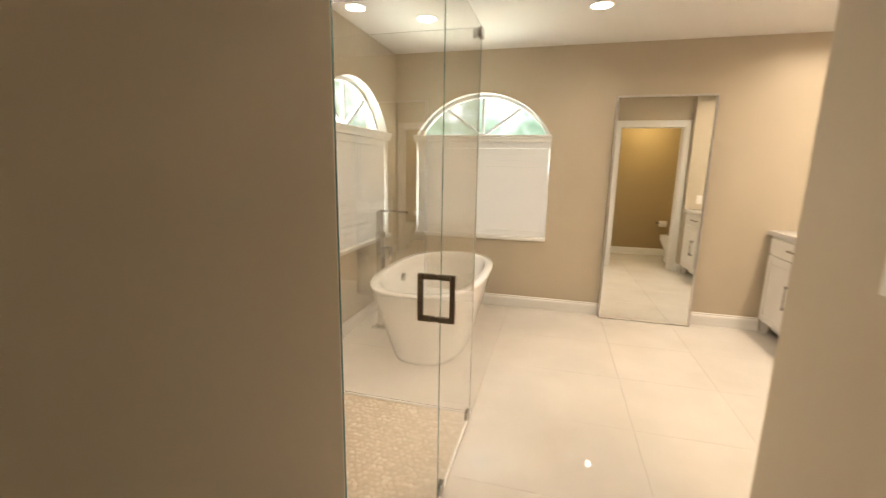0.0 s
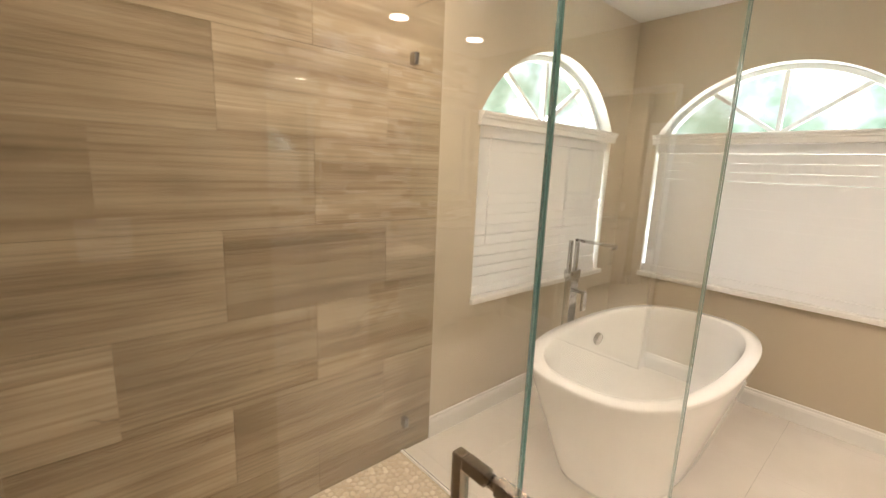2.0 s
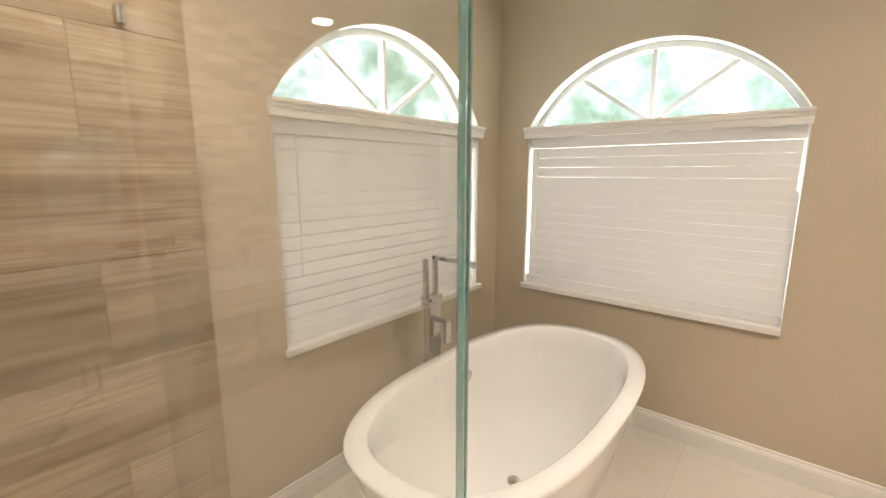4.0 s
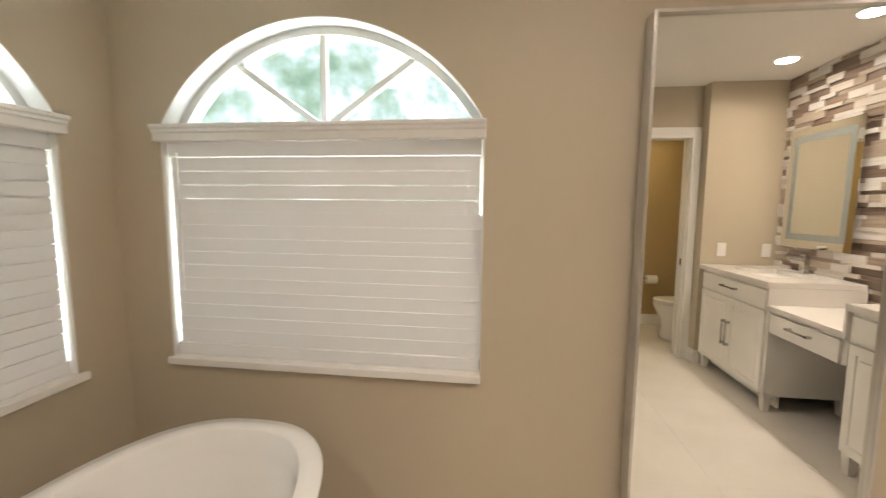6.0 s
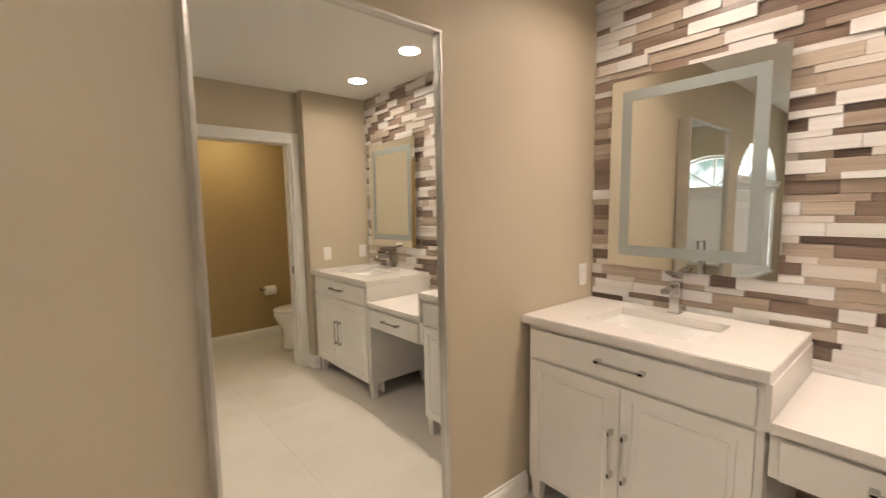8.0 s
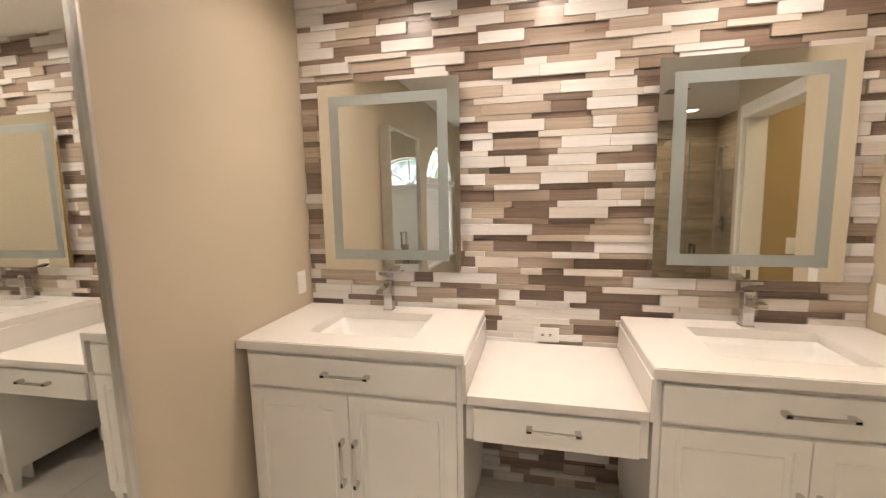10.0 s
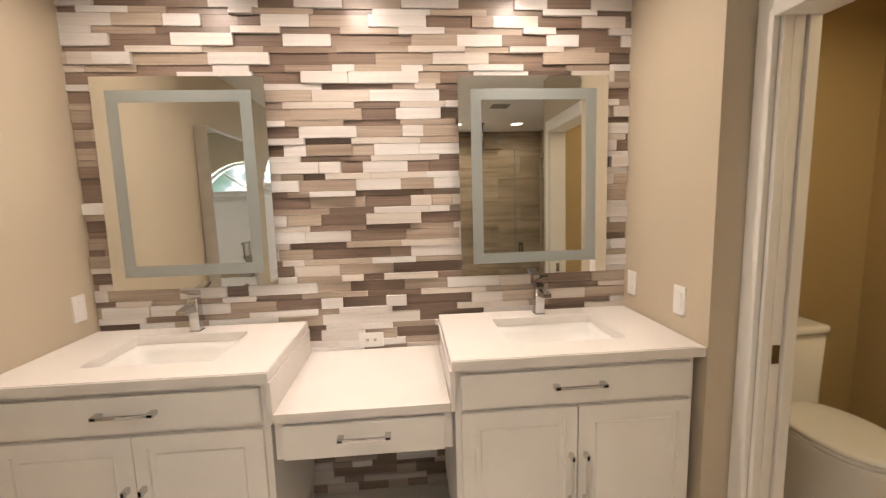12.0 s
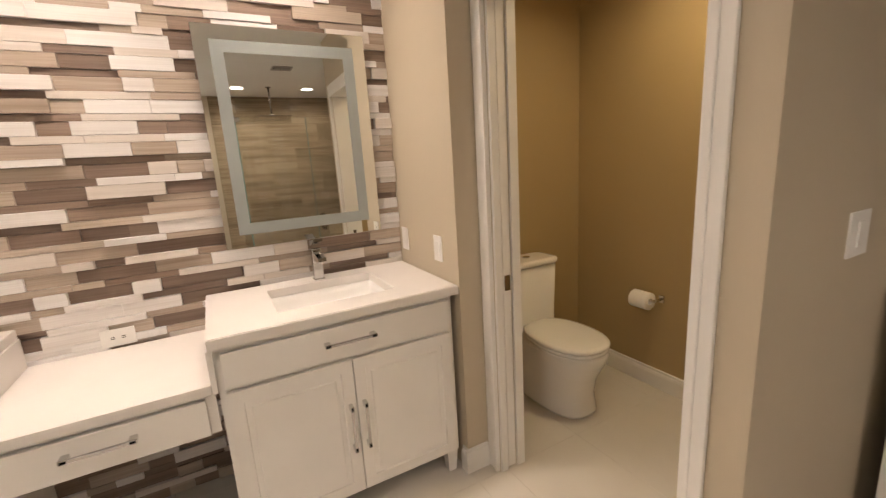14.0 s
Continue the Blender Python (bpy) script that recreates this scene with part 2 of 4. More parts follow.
floor_tile = floor_tile_material()
TRAVERTINE = [(0.0, (0.33, 0.262, 0.17)), (0.25, (0.42, 0.338, 0.228)), (0.5, (0.365, 0.292, 0.194)), (0.75, (0.445, 0.362, 0.248))]
shower_stone = vein_stone("brown_vein_cut_stone", False, TRAVERTINE, 0.33, 0.14)
CREAM = [(0.0, (0.76, 0.725, 0.70)), (0.4, (0.69, 0.63, 0.575)), (0.7, (0.80, 0.78, 0.765))]
TAN = [(0.0, (0.47, 0.385, 0.31)), (0.5, (0.54, 0.455, 0.37)), (0.8, (0.41, 0.33, 0.265))]
BROWN = [(0.0, (0.255, 0.185, 0.145)), (0.4, (0.31, 0.23, 0.18)), (0.75, (0.215, 0.155, 0.12))]
ledger = {k: (vein_stone("ledger_" + k, False, st, v, 0.3, 1.6), vein_stone("ledger_" + k + "_far", True, st, v, 0.3, 1.6)) for k, st, v in (("cream", CREAM, 0.10), ("tan", TAN, 0.22), ("brown", BROWN, 0.28))}


def pebble_material():
    m, nt, b = nodes_of("beige_pebble")
    geo = nt.nodes.new("ShaderNodeNewGeometry")
    link(nt, ramp(nt, geo.outputs["Random Per Island"], [(0.0, (0.53, 0.43, 0.30)), (0.4, (0.60, 0.50, 0.36)), (0.85, (0.66, 0.56, 0.42)), (1.0, (0.74, 0.66, 0.53))]), b.inputs["Base Color"])
    b.inputs["Roughness"].default_value = 0.35
    bump(nt, b, noise_tex(nt, 120, 3), 0.1)
    return m


pebble_stone = pebble_material()


def glass_material(name, color, rough=0.0):
    m, nt, b = nodes_of(name)
    b.inputs["Base Color"].default_value = (*color, 1)
    b.inputs["Roughness"].default_value = rough
    b.inputs["Transmission Weight"].default_value = 1.0
    b.inputs["IOR"].default_value = 1.5
    return m


clear_glass = glass_material("clear_glass", (0.985, 0.995, 0.985))
edge_glass, _nt, _b = nodes_of("green_glass_edge")
_b.inputs["Base Color"].default_value = (0.25, 0.44, 0.40, 1)
_b.inputs["Roughness"].default_value = 0.18
_b.inputs["Transmission Weight"].default_value = 0.35
_b.inputs["Coat Weight"].default_value = 0.5
frosted = plain("frosted_mirror_band", (0.37, 0.405, 0.395), 0.35, metal=0.35, vary=0.03, relief=0.02)


def mirror_material():
    m, nt, b = nodes_of("silvered_mirror")
    b.inputs["Base Color"].default_value = (0.86, 0.875, 0.85, 1)
    b.inputs["Metallic"].default_value = 1.0
    mr = nt.nodes.new("ShaderNodeMapRange")
    mr.inputs["To Min"].default_value, mr.inputs["To Max"].default_value = 0.0, 0.012
    link(nt, noise_tex(nt, 3, 2), mr.inputs["Value"])
    link(nt, mr.outputs[0], b.inputs["Roughness"])
    return m


mirror_silver = mirror_material()


def blind_material():
    m, nt, b = nodes_of("white_blind_slat")
    b.inputs["Base Color"].default_value = (0.86, 0.85, 0.84, 1)
    b.inputs["Roughness"].default_value = 0.45
    tr = nt.nodes.new("ShaderNodeBsdfTranslucent")
    tr.inputs[0].default_value = (0.85, 0.83, 0.84, 1)
    mx = nt.nodes.new("ShaderNodeMixShader")
    mx.inputs[0].default_value = 0.10
    link(nt, b.outputs[0], mx.inputs[1])
    link(nt, tr.outputs[0], mx.inputs[2])
    link(nt, mx.outputs[0], nt.nodes["Material Output"].inputs["Surface"])
    bump(nt, b, noise_tex(nt, 1, 3, None, (6, 6, 150)), 0.1)
    return m


blind_white = blind_material()


def glow(name, color, strength):
    m, nt, b = nodes_of(name)
    b.inputs["Base Color"].default_value = (0.8, 0.8, 0.8, 1)
    b.inputs["Emission Color"].default_value = (*color, 1)
    b.inputs["Emission Strength"].default_value = strength
    return m


lamp_glow = glow("lamp_diffuser", (1.0, 0.93, 0.80), 6.0)


def garden_backdrop_material():
    """Bright sky with blurred greenery, far outside the windows."""
    m, nt, b = nodes_of("bright_garden_backdrop")
    n = noise_tex(nt, 0.9, 9)
    col = ramp(nt, n, [(0.36, (0.07, 0.135, 0.085)), (0.44, (0.14, 0.21, 0.16)), (0.50, (0.20, 0.27, 0.255)), (0.545, (0.32, 0.36, 0.36)), (0.64, (0.95, 1.0, 1.0))])
    link(nt, col, b.inputs["Emission Color"])
    b.inputs["Emission Strength"].default_value = 2.5
    b.inputs["Base Color"].default_value = (0.1, 0.1, 0.1, 1)
    return m


garden_backdrop = garden_backdrop_material()


# ---- large structure ----
def structure(name, bm, material, label, category):
    return tagged(part(name, bm, material, None), label, category, kind="structure")


SILL, SPRING, ARCH = 0.722, 1.705, 2.108
HALF = 0.671
WIN_N = (0.217, 0.217 + 2 * HALF)       # along x, north wall
WIN_W = (-0.229 - 2 * HALF, -0.229)     # along y, west wall
RADIUS = (HALF ** 2 + (ARCH - SPRING) ** 2) / (2 * (ARCH - SPRING))


def arc(u, mid, inset=0.0):
    """Height of the window's arch at u."""
    r = RADIUS - inset
    return (ARCH - RADIUS) + math.sqrt(max(0.0, r * r - (u - mid) ** 2))


def place_n(u, d, z):
    return (u, d, z)


def place_w(u, d, z):
    return (-d, u, z)


def arch_wall(place, u_from, u_to, opening, thick):
    bm = bmesh.new()
    depth = Vector(place(0, thick, 0)) - Vector(place(0, 0, 0))
    u0, u1 = opening
    mid = (u0 + u1) / 2

    def quad(a, b, za0, zb0, za1, zb1):
        add_hexa(bm, [place(a, 0, za0), place(b, 0, zb0), place(b, 0, zb1), place(a, 0, za1)], depth)

    quad(u_from, u0, 0, 0, H, H)
    quad(u1, u_to, 0, 0, H, H)
    quad(u0, u1, 0, 0, SILL, SILL)
    steps = 40
    for i in range(steps):
        a, b = u0 + (u1 - u0) * i / steps, u0 + (u1 - u0) * (i + 1) / steps
        quad(a, b, max(SPRING, arc(a, mid)), max(SPRING, arc(b, mid)), H, H)
    return fix(bm)


structure("wall_north", arch_wall(place_n, -0.2, E_WALL + 0.2, WIN_N, 0.2), wall_paint, "greige painted wall with an arched window", "wall")
structure("wall_west", arch_wall(place_w, -6.6, 0.0, WIN_W, 0.2), wall_paint, "greige painted wall with an arched window", "wall")
wall_east = structure("wall_east", box(E_WALL, E_WALL + 0.2, -6.6, 0, 0, H), dark_grout, "wall behind the stacked stone strips", "wall")
bm = bmesh.new()
add_hexa(bm, [(0, SHOWER_S - 0.013, 0), (1.206, SHOWER_SE - 0.013, 0), (1.206, -3.512, 0), (PASS_W, -3.512, 0), (PASS_W, -4.22, 0), (0, -4.22, 0)], (0, 0, H))
structure("wall_shower_south", fix(bm), wall_paint, "greige painted wall beside the shower", "wall")
structure("wall_vanity_end", box(STUB_X, E_WALL, DOORWALL_Y, STUB_Y, 0, H), wall_paint, "short greige wall at the vanity's end", "wall")
bm = box(PASS_E, 2.51, -2.785, DOORWALL_Y, 0, H)
add_box(bm, 3.352, E_WALL, -2.785, DOORWALL_Y, 0, H)
add_box(bm, 2.51, 3.352, -2.785, DOORWALL_Y, 2.05, H)
structure("wall_toilet_room", bm, wall_paint, "greige wall with the toilet room's doorway", "wall")
structure("wall_passage_east", box(PASS_E, 2.50, -4.22, -2.785, 0, H), wall_paint, "greige wall of the short passage", "wall")
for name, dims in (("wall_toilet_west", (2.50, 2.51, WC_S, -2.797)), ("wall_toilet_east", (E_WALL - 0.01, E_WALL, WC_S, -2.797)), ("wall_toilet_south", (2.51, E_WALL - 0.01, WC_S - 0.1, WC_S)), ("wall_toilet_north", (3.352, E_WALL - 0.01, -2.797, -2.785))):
    structure(name, box(*dims, 0, H), wc_wall_tone, "ochre-toned wall of the toilet room", "wall")
bm = box(PASS_W, 1.31, -4.34, -4.22, 0, H)
add_box(bm, 2.32, 2.50, -4.34, -4.22, 0, H)
add_box(bm, 1.31, 2.32, -4.34, -4.22, 2.05, H)
add_box(bm, 0, PASS_W, -4.34, -4.22, 0, H)
add_box(bm, 2.50, E_WALL, -4.44, -4.32, 0, H)
add_box(bm, -0.2, E_WALL + 0.2, -6.8, -6.6, 0, H)
structure("wall_hall", bm, wall_paint, "plain greige walls of the adjoining room", "wall")
structure("ceiling", box(-0.2, E_WALL + 0.2, -6.8, 0.2, H, H + 0.1), ceiling_paint, "smooth white painted ceiling", "ceiling")
floor = structure("floor", box(-0.2, E_WALL + 0.2, -6.8, 0.2, -0.12, -0.004), grout, "polished white tile floor with thin joints", "floor")
# unseen ground, made pale so that it throws sunlight up into the windows
ground = structure("ground", box(-60, 60, -60, 60, -0.4, -0.3), plain("pale_bounce_ground", (0.42, 0.39, 0.34), 0.9, vary=0.15, relief=0.3), "unseen ground outside the house, pale to throw light back in", "ground")


# baseboards
def baseboard(p0, p1, n, h=0.118, t=0.016):
    p0, p1, n = Vector((*p0, 0)), Vector((*p1, 0)), Vector((*n, 0))
    prof = [(0, 0), (t, 0), (t, h - 0.035), (t * 0.75, h - 0.022), (t * 0.45, h - 0.016), (t * 0.45, h - 0.004), (0, h)]
    bm = bmesh.new()
    add_hexa(bm, [p0 + n * a + Vector((0, 0, b)) for a, b in prof], p1 - p0)
    return structure("baseboard", fix(bm), trim_paint, "white moulded baseboard", "baseboard")


baseboard((0, 0), (3.47, 0), (0, -1))
baseboard((0, -0.016), (0, -1.845), (1, 0))
baseboard((3.47, STUB_Y), (STUB_X, STUB_Y), (0, 1))
baseboard((STUB_X, STUB_Y + 0.016), (STUB_X, -2.647), (-1, 0))
baseboard((2.51, WC_S), (E_WALL - 0.01, WC_S), (0, 1))
baseboard((E_WALL - 0.01, -2.797), (E_WALL - 0.01, WC_S + 0.016), (-1, 0))
baseboard((2.51, -2.9), (2.51, WC_S + 0.016), (1, 0))
baseboard((PASS_E, DOORWALL_Y + 0.016), (PASS_E, -4.22), (-1, 0))
baseboard((2.454, DOORWALL_Y), (PASS_E, DOORWALL_Y), (0, 1))
baseboard((PASS_W, -3.52), (PASS_W, -4.22), (1, 0))


# ---- windows and blinds ----
def window(name, place, opening, label):
    u0, u1 = opening
    mid = (u0 + u1) / 2
    win = root(name, *place(mid, 0.1, SILL), label, "window", kind="structure")

    def pbox(bm, a, b, d0, d1, z0, z1, bevel=0.004):
        p, q = place(a, d0, z0), place(b, d1, z1)
        add_box(bm, min(p[0], q[0]), max(p[0], q[0]), min(p[1], q[1]), max(p[1], q[1]), z0, z1, bevel)

    fr = bmesh.new()
    pbox(fr, u0, u0 + 0.04, 0.09, 0.16, SILL, SPRING)
    pbox(fr, u1 - 0.04, u1, 0.09, 0.16, SILL, SPRING)
    pbox(fr, u0, u1, 0.09, 0.16, SILL, SILL + 0.045)
    pbox(fr, u0, u1, 0.085, 0.165, SPRING - 0.07, SPRING + 0.012)
    part("window_frame", fr, vinyl, win)
    ring = bmesh.new()
    steps = 36
    depth = Vector(place(0, 0.07, 0)) - Vector(place(0, 0, 0))
    for i in range(steps):
        a, b = u0 + (u1 - u0) * i / steps, u0 + (u1 - u0) * (i + 1) / steps
        za, zb = arc(a, mid), arc(b, mid)
        ia, ib = max(SPRING, arc(a, mid, 0.034)), max(SPRING, arc(b, mid, 0.034))
        add_hexa(ring, [place(a, 0.09, ia), place(b, 0.09, ib), place(b, 0.09, zb), place(a, 0.09, za)], depth)
    part("arch_frame", fix(ring), vinyl, win)
    lining = bmesh.new()
    depth = Vector(place(0, 0.085, 0)) - Vector(place(0, 0, 0))
    for i in range(steps):
        a, b = u0 + (u1 - u0) * i / steps, u0 + (u1 - u0) * (i + 1) / steps
        za, zb = arc(a, mid), arc(b, mid)
        add_hexa(lining, [place(a, 0.002, max(SPRING, za - 0.004)), place(b, 0.002, max(SPRING, zb - 0.004)), place(b, 0.002, zb + 0.002), place(a, 0.002, za + 0.002)], depth)
    for a, b in ((u0 - 0.002, u0 + 0.004), (u1 - 0.004, u1 + 0.002)):
        add_hexa(lining, [place(a, 0.002, SILL), place(b, 0.002, SILL), place(b, 0.002, SPRING), place(a, 0.002, SPRING)], depth)
    part("reveal_lining", fix(lining), trim_paint, win, "white painted reveal")
    for ang in (90, 35, 145):
        ca, sa = math.cos(radians(ang)), math.sin(radians(ang))
        reach = 0.0
        while SPRING + reach * sa < arc(mid + reach * ca, mid, 0.03) and reach < 1.2:
            reach += 0.004
        bm = bmesh.new()
        w = 0.012
        a0 = (mid + sa * w, SPRING - ca * w)
        a1 = (mid - sa * w, SPRING + ca * w)
        b1 = (a1[0] + ca * reach, a1[1] + sa * reach)
        b0 = (a0[0] + ca * reach, a0[1] + sa * reach)
        dv = Vector(place(0, 0.035, 0)) - Vector(place(0, 0, 0))
        add_hexa(bm, [place(u, 0.105, z) for u, z in (a0, b0, b1, a1)], dv)
        part("muntin", fix(bm), vinyl, win)
    gl = bmesh.new()
    pts = [place(u0 + (u1 - u0) * i / 30, 0.125, max(SPRING, arc(u0 + (u1 - u0) * i / 30, mid, 0.02))) for i in range(31)]
    add_hexa(gl, pts, Vector(place(0, 0.006, 0)) - Vector(place(0, 0, 0)))
    pane = part("pane", fix(gl), clear_glass, win, "clear arched pane")
    pane.visible_shadow = False
    gl = bmesh.new()
    pbox(gl, u0 + 0.03, u1 - 0.03, 0.125, 0.131, SILL + 0.03, SPRING - 0.05, 0)
    pane = part("pane", gl, clear_glass, win, "clear rectangular pane")
    pane.visible_shadow = False
    sl = bmesh.new()
    pbox(sl, u0 - 0.012, u1 + (0.0 if place is place_n else 0.028), -0.024, 0.0, SILL - 0.028, SILL + 0.004, 0.006)
    pbox(sl, u0 + 0.002, u1 - 0.002, 0.0, 0.09, SILL - 0.02, SILL + 0.004, 0.002)
    part("window_sill", sl, trim_paint, win, "white painted sill")

    # the blind hung in the opening
    bl = root("window_blind", *place(mid, 0.03, SILL), "closed white slatted blind with a moulded valance", "blind", "window blinds")
    va = bmesh.new()
    prof = [(d, SPRING - 0.062 + k) for d, k in ((0.02, 0), (-0.020, 0), (-0.023, 0.004), (-0.023, 0.030), (-0.026, 0.034), (-0.031, 0.037), (-0.031, 0.047), (-0.036, 0.051), (-0.040, 0.054), (-0.040, 0.064), (-0.037, 0.067), (0.02, 0.067))]
    ua, ub = u0 - 0.016, u1 + (0.005 if place is place_n else 0.018)
    add_hexa(va, [place(ua, d, zz) for d, zz in prof], Vector(place(ub, 0, 0)) - Vector(place(ua, 0, 0)))
    part("valance", fix(va), trim_paint, bl, "moulded cream-white valance")
    hr = bmesh.new()
    pbox(hr, u0 + 0.012, u1 - 0.012, 0.022, 0.07, 1.585, 1.65, 0.002)
    part("head_rail", hr, blind_white, bl)
    a, b = u0 + 0.017, u1 - 0.018
    pitch = 0.0575
    z = 1.585
    lean_in = place is place_n
    while z - pitch > SILL + 0.05:
        sm = bmesh.new()
        th = 0.0035
        if lean_in:
            slit = 0.0022 if z > 1.38 else -0.003
            lo, hi = z - pitch - 0.001, z - slit
            prof = [(0.0385, lo), (0.0385 + th, lo), (0.033 + th, hi), (0.033, hi)]
        else:
            lo, hi = z - pitch, z - 0.0058
            prof = [(0.030, lo), (0.041, lo), (0.041, hi - 0.008), (0.045, hi - 0.008), (0.045, hi + 0.014), (0.0413, hi + 0.014), (0.0413, hi), (0.031, hi)]
        end = u1 - 0.006 if lean_in and z < 1.36 else b
        add_hexa(sm, [place(a, d, zz) for d, zz in prof], Vector(place(end, 0, 0)) - Vector(place(a, 0, 0)))
        part("slat", fix(sm), blind_white, bl)
        z -= pitch
    br = bmesh.new()
    pbox(br, u0 + 0.007, u1 - 0.007, 0.026, 0.052, SILL + 0.005, z - 0.0008, 0.004)
    part("bottom_rail", br, blind_white, bl)
    wand_u = u0 + 0.10 if place is place_w else u0 + 0.06
    wd = bmesh.new()
    pa, pb = place(wand_u, 0.012, 1.60), place(wand_u, 0.012, 1.02)
    add_tube(wd, pa, pb, 0.003, 8)
    part("tilt_wand", wd, plate_plastic, bl)
    return win


window("window_1", place_w, WIN_W, "arched white window with a sunburst of muntins")
window("window_2", place_n, WIN_N, "arched white window with a sunburst of muntins")

bd = bmesh.new()
for k in range(24):
    a0, a1 = radians(60 + k * 7), radians(67 + k * 7)
    r = 14
    bd.faces.new([bd.verts.new((2 + r * math.cos(a), -2 + r * math.sin(a), zz)) for a, zz in ((a0, -0.3), (a1, -0.3), (a1, 13), (a0, 13))])
structure("backdrop", fix(bd), garden_backdrop, "overbright garden greenery and sky beyond the windows", "backdrop")
for place, opening in ((place_n, WIN_N), (place_w, WIN_W)):
    ld = bpy.data.lights.new("sky_light", "AREA")
    ld.shape, ld.size, ld.size_y, ld.energy, ld.color = "RECTANGLE", 1.6, 0.9, 290.0, (0.82, 0.92, 1.0)
    lo = new("sky_light", ld)
    m = (opening[0] + opening[1]) / 2
    lo.matrix_world = look(place(m, 0.9, 3.65), place(m, 0.0, 1.55))
    # lamp added below the window, standing in for sunlit ground, brightens the ceiling
    ld = bpy.data.lights.new("bounce_fill", "AREA")
    ld.shape, ld.size, ld.size_y, ld.energy, ld.color = "RECTANGLE", 1.8, 1.4, 130.0, (0.94, 1.0, 0.86)
    lo = new("bounce_fill", ld)
    lo.matrix_world = look(place(m, 1.9, 0.15), place(m, 0.0, 1.9))


# ---- doors ----
def casing(bm, x0, x1, y0, y1, z0, z1):
    add_box(bm, x0, x1, y0, y1, z0, z1, 0.004)


door1 = root("door_1", 2.915, -2.725, 0, "white pocket doorway of the toilet room, door slid open", "door", kind="structure")
cs = box(3.367, 3.426, -2.665, -2.649, 0, 2.13, 0.004)
add_box(cs, 3.352, 3.372, -2.665, -2.642, 0, 2.06, 0.005)
part("casing", cs, trim_paint, door1)
cs = box(2.455, 2.497, -2.665, -2.649, 0, 2.13, 0.004)
add_box(cs, 2.487, 2.51, -2.665, -2.642, 0, 2.06, 0.005)
part("casing", cs, trim_paint, door1)
cs = box(2.493, 3.366, -2.665, -2.649, 2.06, 2.13, 0.004)
add_box(cs, 2.5105, 3.3515, -2.665, -2.642, 2.035, 2.062, 0.005)
part("head_casing", cs, trim_paint, door1)
jb = box(3.337, 3.352, -2.700, -2.666, 0, 2.05, 0.002)
add_box(jb, 3.337, 3.352, -2.797, -2.755, 0, 2.05, 0.002)
part("split_jamb", jb, trim_paint, door1)
part("pocket_door_leaf", box(3.343, 3.60, -2.747, -2.707, 0.01, 2.04, 0.002), trim_paint, door1, "white edge of the pocket door")
part("strike_jamb", box(2.51, 2.525, -2.797, -2.666, 0, 2.05, 0.002), trim_paint, door1)
part("head_jamb", box(2.525, 3.337, -2.797, -2.666, 2.035, 2.05, 0.002), trim_paint, door1)
lt = box(3.3405, 3.347, -2.741, -2.713, 0.872, 0.940, 0.001)
part("latch_plate", lt, dark_metal, door1, "bronze edge latch")
part("strike_plate", box(2.523, 2.528, -2.741, -2.713, 0.872, 0.940, 0.001), dark_metal, door1)


def panel_bm(axis_x, lo, hi, rail, depth, recess):
    """A framed door front in the plane x = axis_x, facing -x: lo, hi are (y, z)."""
    bm = box(axis_x, axis_x + depth, lo[0], hi[0], lo[1], hi[1])
    front = min(bm.faces, key=lambda f: f.calc_center_median().x)
    for thick, deep in ((0.0015, 0.0), (rail, 0.0), (0.005, -recess), (0.026, 0.0), (0.006, recess * 0.6)):
        bmesh.ops.inset_region(bm, faces=[front], thickness=thick, depth=deep)
    return bm


door2 = root("door_2", 2.296, -3.78, 0, "white panelled door standing open along the passage wall", "door", kind="structure")
leaf = box(2.276, 2.311, -4.155, -3.365, 0.01, 2.04, 0.003)
for z0, z1 in ((0.18, 0.88), (1.02, 1.90)):
    for xs in (2.272, 2.308):
        for y0, y1 in ((-4.045, -4.035), (-3.485, -3.475)):
            add_box(leaf, xs, xs + 0.007, y0, y1, z0, z1, 0.002, 1)
        for zz in (z0, z1):
            add_box(leaf, xs, xs + 0.007, -4.035, -3.485, zz, zz + 0.01, 0.002, 1)
lf = part("leaf", leaf, trim_paint, door2)
for sx, face in ((-1, 2.276), (1, 2.311)):
    hd = tube((face, -3.445, 0.93), (face + sx * 0.008, -3.445, 0.93), 0.027, 18)
    add_tube(hd, (face + sx * 0.006, -3.445, 0.93), (face + sx * 0.045, -3.445, 0.93), 0.009, 12)
    add_tube(hd, (face + sx * 0.042, -3.437, 0.93), (face + sx * 0.042, -3.555, 0.93), 0.008, 12)
    part("lever_handle", hd, satin, lf, "satin nickel lever", True)
cs = box(1.24, 1.31, -4.22, -4.204, 0, 2.12, 0.004)
add_box(cs, 2.32, 2.36, -4.22, -4.204, 0, 2.12, 0.004)
add_box(cs, 1.3105, 2.3195, -4.22, -4.204, 2.05, 2.12, 0.004)
part("casing", cs, trim_paint, door2)


